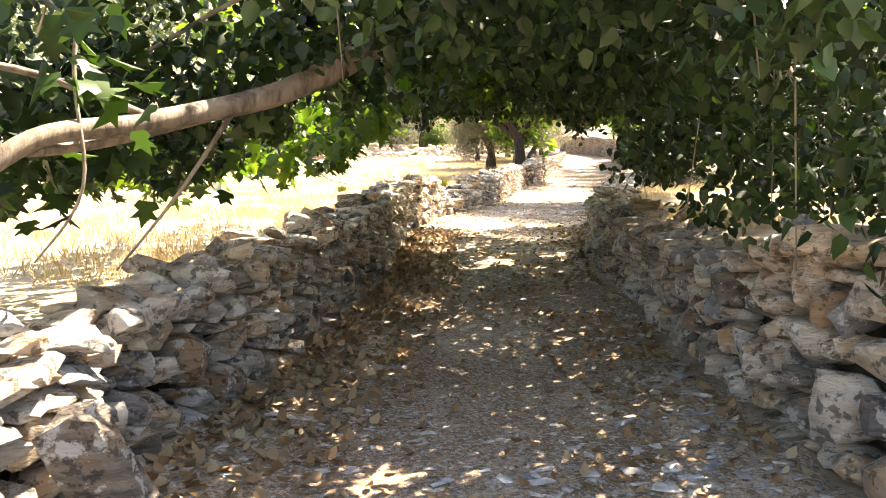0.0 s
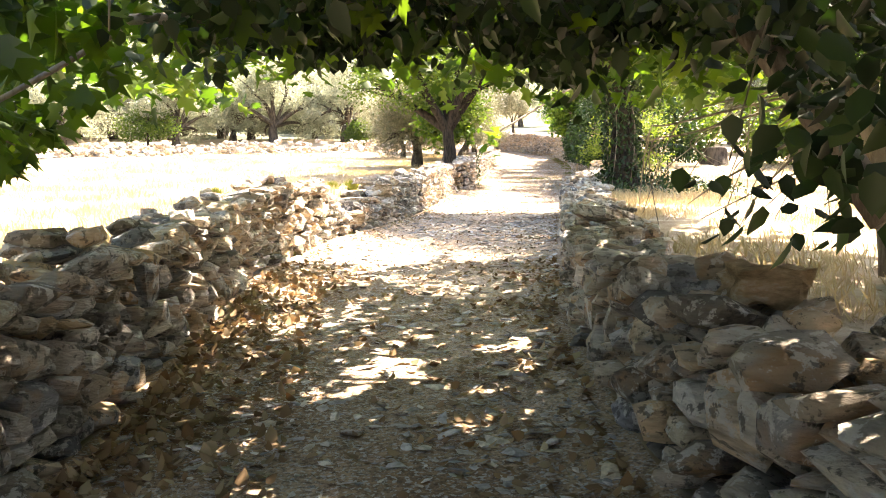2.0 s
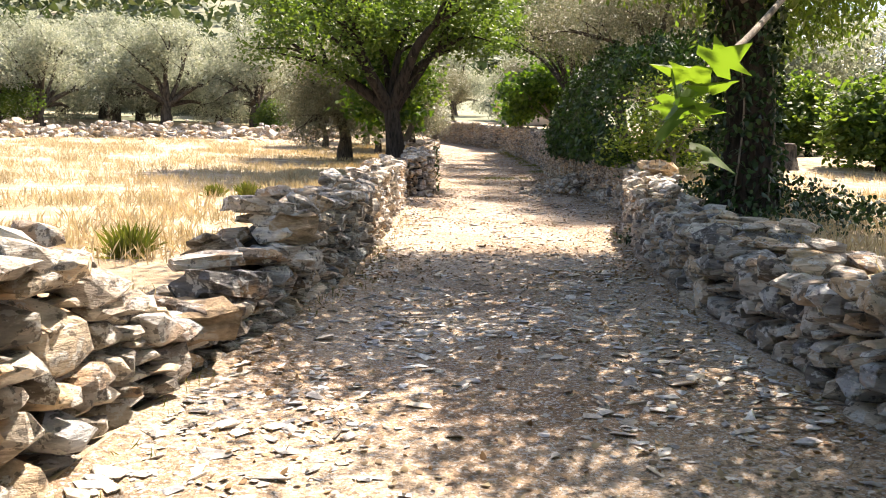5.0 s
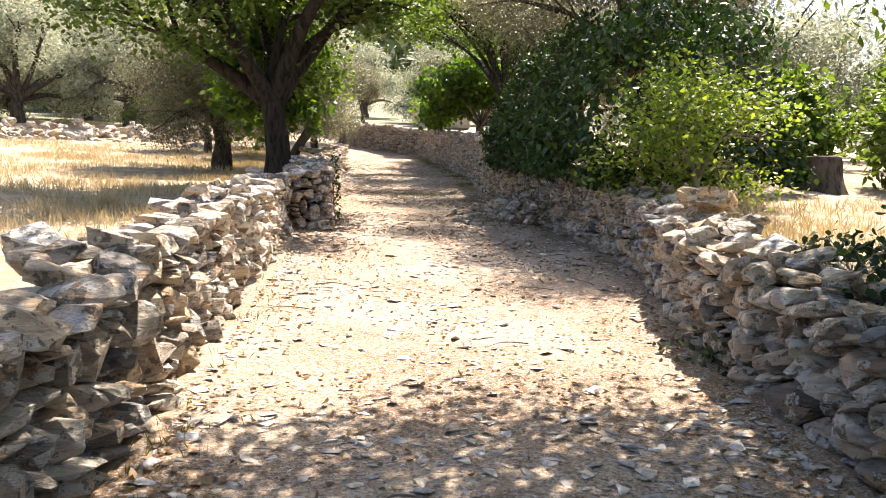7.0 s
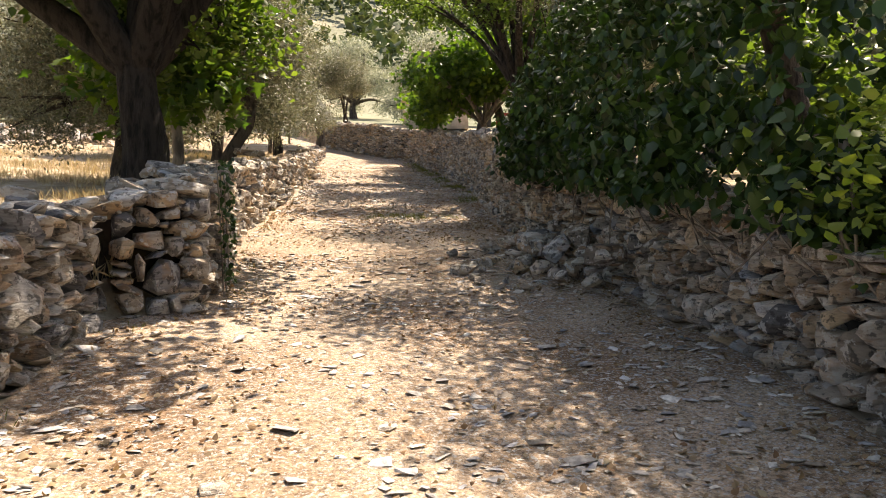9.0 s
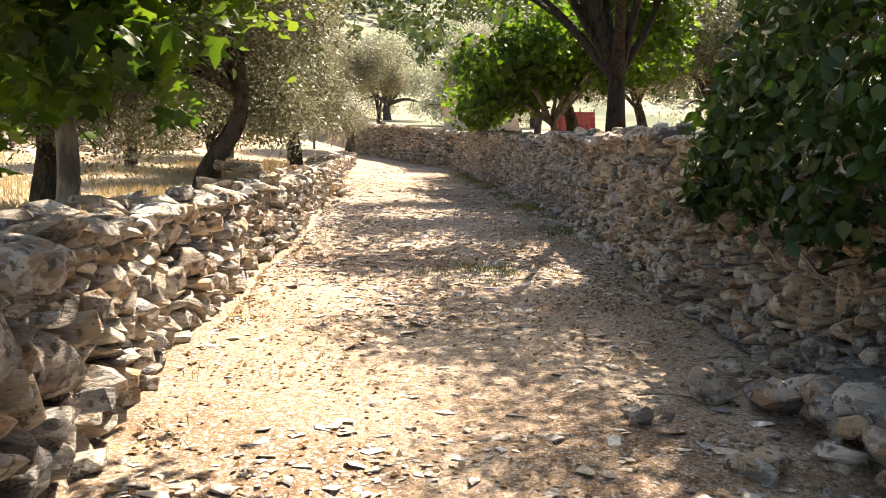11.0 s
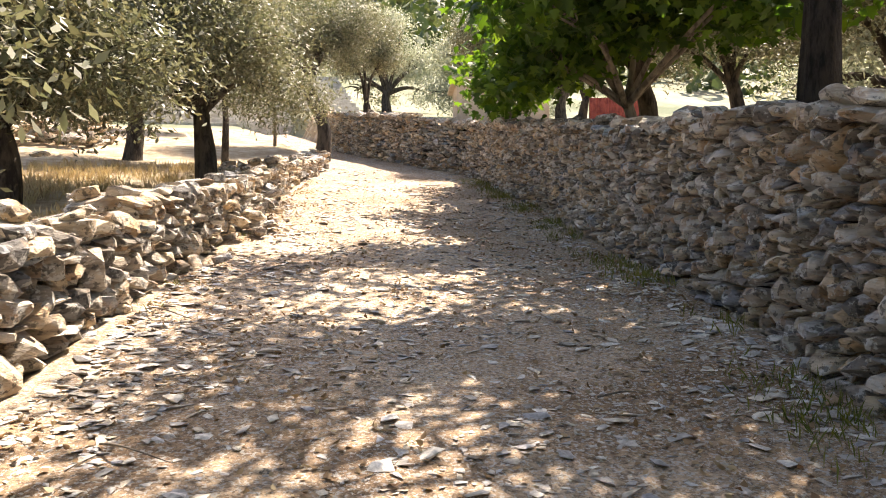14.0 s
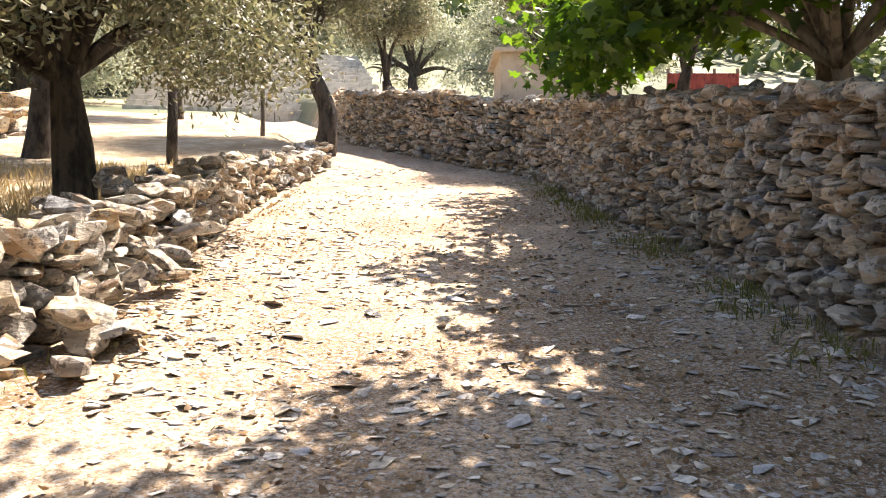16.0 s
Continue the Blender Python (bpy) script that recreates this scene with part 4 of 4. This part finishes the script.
# ruined terrace at the end of the field
rt = random.Random(9)
ruin = []
for _ in range(1100):
    x = rt.uniform(-30, 4.5)
    y = 49.5 + (x + 7.7) * .32 + rt.gauss(0, .9)
    h = max(0, 1 - abs(y - 49.5 - (x + 7.7) * .32) / 1.6) * (.75 + .4 * noise.noise((x * .4, 2, 2)))
    sz = rt.uniform(.18, .6)
    ruin.append(Matrix.Translation((x, y, land_z(x, y) + rt.random() * h)) @ Euler((rt.gauss(0, .3), rt.gauss(0, .3), rt.uniform(0, 6))).to_matrix().to_4x4() @ Matrix.Diagonal((sz, sz * rt.uniform(.5, .9), sz * rt.uniform(.3, .6), 1)))
tagged(stones_joined("ruined_terrace", ruin), "ruined terrace of tumbled grey stones at the field's end", "rubble", kind="stuff")

# olive grove and far woods
grove = tree("olive_tree", "silvery olive tree in the grove beyond the field", (-9.0, 60.0, land_z(-9, 60)), [(0, 0, 0), (.1, 0, .6), (0, .1, 1.1)], .26,
             [(-1.4, -.5, 2.6, 1.5, 1.3, 1.0), (1.3, .2, 2.9, 1.4, 1.3, 1.1), (0, 1.2, 3.5, 1.6, 1.4, 1.0), (.2, -1.3, 2.3, 1.2, 1.0, .8), (-1.7, 1.0, 2.0, 1.2, 1.1, .9), (.1, 0, 4.2, 1.2, 1.2, .7), (-1.9, -.8, 1.2, 1.0, .9, .7), (1.9, -.7, 1.3, 1.0, .9, .8), (.3, -1.7, .9, .9, .8, .7), (2.2, .9, 2.2, .8, .8, .7), (-.8, .3, 4.0, .7, .7, .6)],
             L_SILVER, BARK_OLIVE, "slim", .16, 950, 34, .24, 51, droop=.4, limb=.5, gap=-.05)
tagged(grove, group="olive grove beyond the field")
spots = []
while len(spots) < 54:
    x, y = rt.uniform(-46, 4), rt.uniform(54, 96)
    if y > 55 + (x + 10) * .25 and all((x - a) ** 2 + (y - b) ** 2 > 12 for a, b in spots) and not (1.5 < x and y < 86):
        spots.append((x, y))
spots += [(-24, 47), (-31, 40), (-36, 30), (-30, 52), (18, 34), (22, 28), (27, 40), (24, 48), (31, 33), (19, 66), (25, 70), (12, 84), (17, 78), (8, 88), (3, 84), (32, 56), (38, 44), (28, 20), (36, 26)]
for x, y in spots:
    k = rt.uniform(.95, 1.5)
    grove.scale = (k, k, k * rt.uniform(.9, 1.15))
    copy_thing(grove, pose(x, y, land_z(x, y) - .1, 0, 0, rt.uniform(0, 360)))
grove.scale = (1, 1, 1)
for x, y, k, seed in ((-13.2, 53.4, 1.25, 61), (-27, 45, 1.3, 62), (.5, 56, .7, 63), (15.5, 29.5, .9, 64), (20, 36, 1.1, 65), (17.5, 24.5, .8, 66), (13.2, 24.6, .75, 67), (15.5, 20.5, .9, 68), (12.5, 29.8, 1.0, 69), (20, 30, 1.3, 70)):
    tree("bush", "rounded dark green bush at the edge of the field", on_land(x, y), [(0, 0, 0), (0, 0, .2), (0, 0, .4)], .08 * k,
         [(-.7 * k, 0, 1.0 * k, .9 * k, .9 * k, .9 * k), (.7 * k, .2 * k, 1.1 * k, .9 * k, .9 * k, .9 * k), (0, .4 * k, 1.9 * k, .9 * k, .9 * k, .8 * k), (.1 * k, -.5 * k, .7 * k, .8 * k, .8 * k, .6 * k)],
         L_OAK, BARK, "ovate", .16, 420, 10, .2, seed, category="bush", gap=-.4)
rw = np.random.default_rng(77)
n = 2600
wx, wy = rw.uniform(-190, 150, n), rw.uniform(96, 330, n)
wz = np.array([land_z(a, b) for a, b in zip(wx, wy)])
per = 34
wr = np.repeat(rw.uniform(1.6, 3.4, n), per)
wd = rw.normal(0, 1, (n * per, 3))
wd /= np.linalg.norm(wd, axis=1)[:, None]
wp = np.repeat(np.stack([wx, wy, wz], 1), per, 0) + wd * wr[:, None] * (.8, .8, 1.1) + np.stack([0 * wr, 0 * wr, wr * 1.1], 1)
L_FAR = leaf_mat("pine_clump", [(.05, .075, .03), (.08, .11, .05), (.11, .135, .07), (.15, .16, .1)], (1.2, 1.3, .6), .15, .7)
tagged(link("far_woods", leaf_mesh("far_woods", wp, 1.5, "ovate", rw, .1, .7), L_FAR), "dense green pine woods covering the far hillside", "woods", kind="stuff")


# ---- grass ----
def grass(name, label, n, seed, place, size, mat, kind="blade", clump=None, lean=True):
    rng = np.random.default_rng(seed)
    out = []
    while len(out) < n:
        x, y = place(rng)
        if clump is None or noise.noise((x * clump, y * clump, seed)) + rng.uniform(-.35, .35) > 0:
            z = land_z(x, y)
            for _ in range(6):
                a, b = x + rng.normal(0, .06), y + rng.normal(0, .06)
                out.append((a, b, z - .02))
    return tagged(link(name, leaf_mesh(name, np.array(out), size, kind, rng, upright=True), mat), label, "grass", kind="stuff")


def left_field(rng):
    y = rng.uniform(6, 49)
    return left_x(y) - .55 - 17 * rng.random() ** 1.7, y


def right_field(rng):
    y = rng.uniform(7.5, 24)
    return right_x(y) + .6 + 11 * rng.random() ** 1.6, y


grass("dry_grass", "pale dry grass covering the open field", 90000, 71, left_field, .17, STRAW, clump=.5)
grass("dry_grass", "dry golden grass on the ground above the wall", 30000, 72, right_field, .13, STRAW, clump=.7)
grass("green_weeds", "sparse green weeds at the foot of the tall wall", 2600, 73, lambda g: (lambda y: (right_x(y) - .08 - .4 * g.random() ** 2, y))(g.uniform(36, 50)), .1, GRASS, clump=1.1)
grass("green_weeds", "small patch of green weeds on the stony lane", 900, 74, lambda g: (7.95 + g.normal(0, .4), 34.2 + g.normal(0, .3)), .075, GRASS, clump=2.0)
grass("green_weeds", "thin weeds at the foot of the low walls", 800, 75, lambda g: (lambda y: (left_x(y) + .06 + .2 * g.random() ** 2, y))(g.uniform(13, 45)), .07, GRASS, clump=1.3)
for x, y, k in ((-.25, 18.1, 1.0), (-.1, 24.3, .8), (.44, 23.8, 1.0), (-2.6, 21.5, .7), (1.2, 27.4, .9)):
    rng = np.random.default_rng(int(y * 10))
    pts = np.stack([rng.normal(0, .06 * k, 260), rng.normal(0, .06 * k, 260), np.full(260, -.02)], 1)
    tuft = tagged(link("grass_tuft", leaf_mesh("grass_tuft", pts, .27 * k, "blade", rng, upright=True), GRASS if k != .9 else STRAW), "bushy green grass tuft in the dry field", "grass")
    tuft.location = on_land(x, y)

# ---- loose stones and litter on the lane ----
rl = random.Random(31)


def lane_point(y0, y1, edge=.0):
    y = rl.uniform(y0, y1)
    lx, rx = left_x(y) + .12, right_x(y) - .12
    u = rl.random()
    if rl.random() < edge:
        u = u ** 3 * .3 if rl.random() < .5 else 1 - u ** 3 * .35
    return lx + (rx - lx) * u, y


def lying(x, y, s, flat=.35, sink=.12):
    th = s * rl.uniform(.09, .22) * flat / .35
    return Matrix.Translation((x, y, land_z(x, y) + th * (.5 - sink))) @ Euler((rl.gauss(0, .14), rl.gauss(0, .14), rl.uniform(0, 6.28))).to_matrix().to_4x4() @ Matrix.Diagonal((s, s * rl.uniform(.5, .9), th, 1))


near = [lying(*lane_point(2, 46, .45), rl.uniform(.05, .12) * (1.5 if rl.random() < .1 else 1)) for _ in range(296)]
stones_as_parts(ground, near)
rest = []
for _ in range(34000):
    y0, y1 = rl.choice(((0, 10), (10, 20), (14, 30), (24, 40), (32, 46), (32, 46), (36, 52)))
    x, y = lane_point(y0, y1, .3)
    if noise.noise((x * .8, y * .8, 3)) + rl.uniform(-.4, .6) > 0:
        rest.append(lying(x, y, min(.14, .028 + rl.expovariate(1 / .026))))
tagged(stones_joined("gravel", rest, ground, FLAKES, RAW_SMALL), kind="stuff")
heap = tagged(new("rubble_heap"), "heap of fallen stones at the foot of the ivy-covered wall", "rubble")
hm = []
for _ in range(75):
    y = 28.75 + rl.gauss(0, .55)
    d = abs(rl.gauss(0, .5))
    x = right_x(y) - .05 - d
    s = rl.uniform(.12, .36) * (1.15 - .4 * min(1, d))
    hm.append(Matrix.Translation((x, y, land_z(x, y) + max(0, .42 - d * .45) * rl.random() + s * .15)) @ Euler((rl.gauss(0, .35), rl.gauss(0, .35), rl.uniform(0, 6))).to_matrix().to_4x4() @ Matrix.Diagonal((s, s * rl.uniform(.55, .9), s * rl.uniform(.35, .7), 1)))
stones_as_parts(heap, hm)
heap2 = tagged(new("rubble_heap"), "sunlit slabs tumbled from the low wall onto the lane edge", "rubble")
hm = []
for _ in range(60):
    y = 42.6 + rl.gauss(0, 1.1)
    d = rl.uniform(-.45, .35)
    x = left_x(y) + d
    s = rl.uniform(.16, .42)
    up = .62 if d < -.05 else max(0, .5 - d * 1.4)
    hm.append(Matrix.Translation((x, y, road_z(y) + up * rl.uniform(.3, 1) + .05)) @ Euler((rl.gauss(0, .25), rl.gauss(0, .3), rl.uniform(0, 6))).to_matrix().to_4x4() @ Matrix.Diagonal((s, s * rl.uniform(.45, .8), s * rl.uniform(.2, .4), 1)))
stones_as_parts(heap2, hm)


def slab(label, p, size, rot, mat=None):
    bm = bmesh.new()
    bmesh.ops.create_cube(bm, size=1)
    bmesh.ops.subdivide_edges(bm, edges=bm.edges[:], cuts=3, use_grid_fill=True)
    for q in bm.verts:
        k = Vector(q.co)
        q.co = Vector((k.x * size[0], k.y * size[1], k.z * size[2])) * (1 - .16 * (k.length - .5)) + noise.noise_vector(k * 2.4 + Vector(p)) * min(size) * .38 + noise.noise_vector(k * 6 + Vector(p)) * min(size) * .16
    me = bpy.data.meshes.new("stone_slab")
    bm.to_mesh(me)
    bm.free()
    ob = tagged(link("stone_slab", me, mat or STONE), label, "stone slab")
    ob.matrix_basis = Matrix.Translation(p) @ Euler([radians(a) for a in rot]).to_matrix().to_4x4()
    return ob


slab("long grey stone slab leaning against the low wall", (-.98, 2.28, .55), (.2, .1, .62), (18, -22, 10))
slab("large flat ochre stone lying on the broken wall", (.38, 15.85, 2.2), (.66, .42, .17), (4, -4, 20), OCHRE)
slab("dark weathered stone lying on the broken wall", (.62, 16.3, 2.36), (.46, .32, .16), (-6, 5, 50))
slab("thin flat stone on the broken wall", (.52, 16.5, 2.5), (.42, .28, .08), (3, -5, 15))
slab("pale block bedded in the wall's end", (1.04, 17.05, 2.5), (.38, .32, .15), (3, 4, 35))
slab("ochre block stacked on the wall's end", (1.04, 17.12, 2.7), (.34, .3, .19), (5, -8, 15), OCHRE)
slab("broad grey stone capping the wall's end", (.82, 17.2, 2.86), (.44, .36, .1), (3, 5, 25))
slab("broad pale stone capping the right-hand wall", (6.75, 22.1, 3.62), (.6, .42, .14), (4, 6, 40))
slab("orange weathered stone block on the wall top", (2.3, 7.3, 1.66), (.4, .26, .15), (4, 3, 75), OCHRE)
slab("flat dark slab projecting from the wall top", (2.85, 10.6, 2.02), (.62, .4, .1), (6, 12, 30))
slab("long pale slab resting on the low wall", (5.35, 36.1, 5.56), (.55, .28, .11), (3, 0, 12))

# fallen leaves and twigs
rng = np.random.default_rng(91)


def litter(name, label, n, y0, y1, edge, size, seed):
    out = []
    while len(out) < n:
        x, y = lane_point(y0, y1, edge)
        if noise.noise((x * 1.1, y * 1.1, seed)) + rl.uniform(-.3, .5) > 0:
            out.append((x, y, land_z(x, y) + .012))
    tagged(link(name, leaf_mesh(name, np.array(out), size, "ovate", rng, .0, .4), L_DRY), label, "leaf litter", kind="stuff")


litter("leaf_litter", "brown and yellow fallen leaves on the shaded lane", 5200, 0.5, 13, .45, .065, 1)
out = []
while len(out) < 2600:
    y = rl.uniform(.8, 12)
    x = left_x(y) + .08 + .75 * rl.random() ** 1.8
    out.append((x, y, land_z(x, y) + .014 + .02 * rl.random()))
tagged(link("leaf_litter", leaf_mesh("leaf_litter", np.array(out), .075, "ovate", rng, .0, .5), L_DRY), "drift of brown fallen leaves along the wall foot", "leaf litter", kind="stuff")
litter("leaf_litter", "scattered dry leaves and chaff on the stony lane", 9000, 12, 36, .4, .038, 2)
litter("leaf_litter", "scattered dry leaves on the dappled lane", 9000, 32, 49, .35, .036, 3)
tw = []
for _ in range(70):
    x, y = lane_point(1.5, 44, .6)
    a, L = rl.uniform(0, 6.28), rl.uniform(.15, .45)
    z = land_z(x, y) + .012
    tw.append(tube([(x, y, z), (x + math.cos(a) * L * .5, y + math.sin(a) * L * .5, z + .02), (x + math.cos(a + .3) * L, y + math.sin(a + .3) * L, z + .005 + (road_z(y + math.sin(a) * L) - road_z(y)))], [.006, .005, .002], 5, .2, 1))
tagged(link("fallen_twigs", tubes_mesh("fallen_twigs", tw), BARK_PALE), "thin dry twigs lying on the lane", "twigs", kind="stuff")


stump = tagged(new("tree_stump"), "weathered brown tree stump in dry grass above the wall", "stump")
stump.location = on_land(11.0, 24.9)
link("trunk", tubes_mesh("trunk", [tube([(0, 0, -.15), (.01, 0, .2), (.02, 0, .45)], [.46, .38, .36], 22, .25, 6)]), BARK_OLIVE, stump)
link("cut_face", tubes_mesh("cut_face", [tube([(.02, 0, .44), (.02, 0, .455), (.02, 0, .47)], [.34, .34, .32], 22, .2, 6)]), WOOD, stump)


# ---- the lane's walls, stone by stone ----
WN = 0
for y0, y1 in cuts(-3, 27.32, 4.4) + [(27.32, 27.48)] + cuts(27.48, 52, 4.4):
    WN += 1
    dry_wall("wall_left_%d" % WN, "low dry-stone wall of weathered grey and ochre schist beside the lane", L_X, L_Y, y0, y1, 1, L_H, seed=WN)
WN = 0
for y0, y1 in cuts(-3, 30, 4.2) + cuts(30, 51, 3.0) + cuts(51, 58, 3.5):
    WN += 1
    tall = "tall" if y0 > 30 else "low"
    dry_wall("wall_right_%d" % WN, tall + " dry-stone retaining wall of grey and ochre schist along the lane", R_X, R_Y, y0, y1, -1, R_H, thick=.6, cell=.065 if y0 < 6 else .052 if y0 < 30 else .046, big=2.5 if y0 < 6 else 1.2, seed=100 + WN)
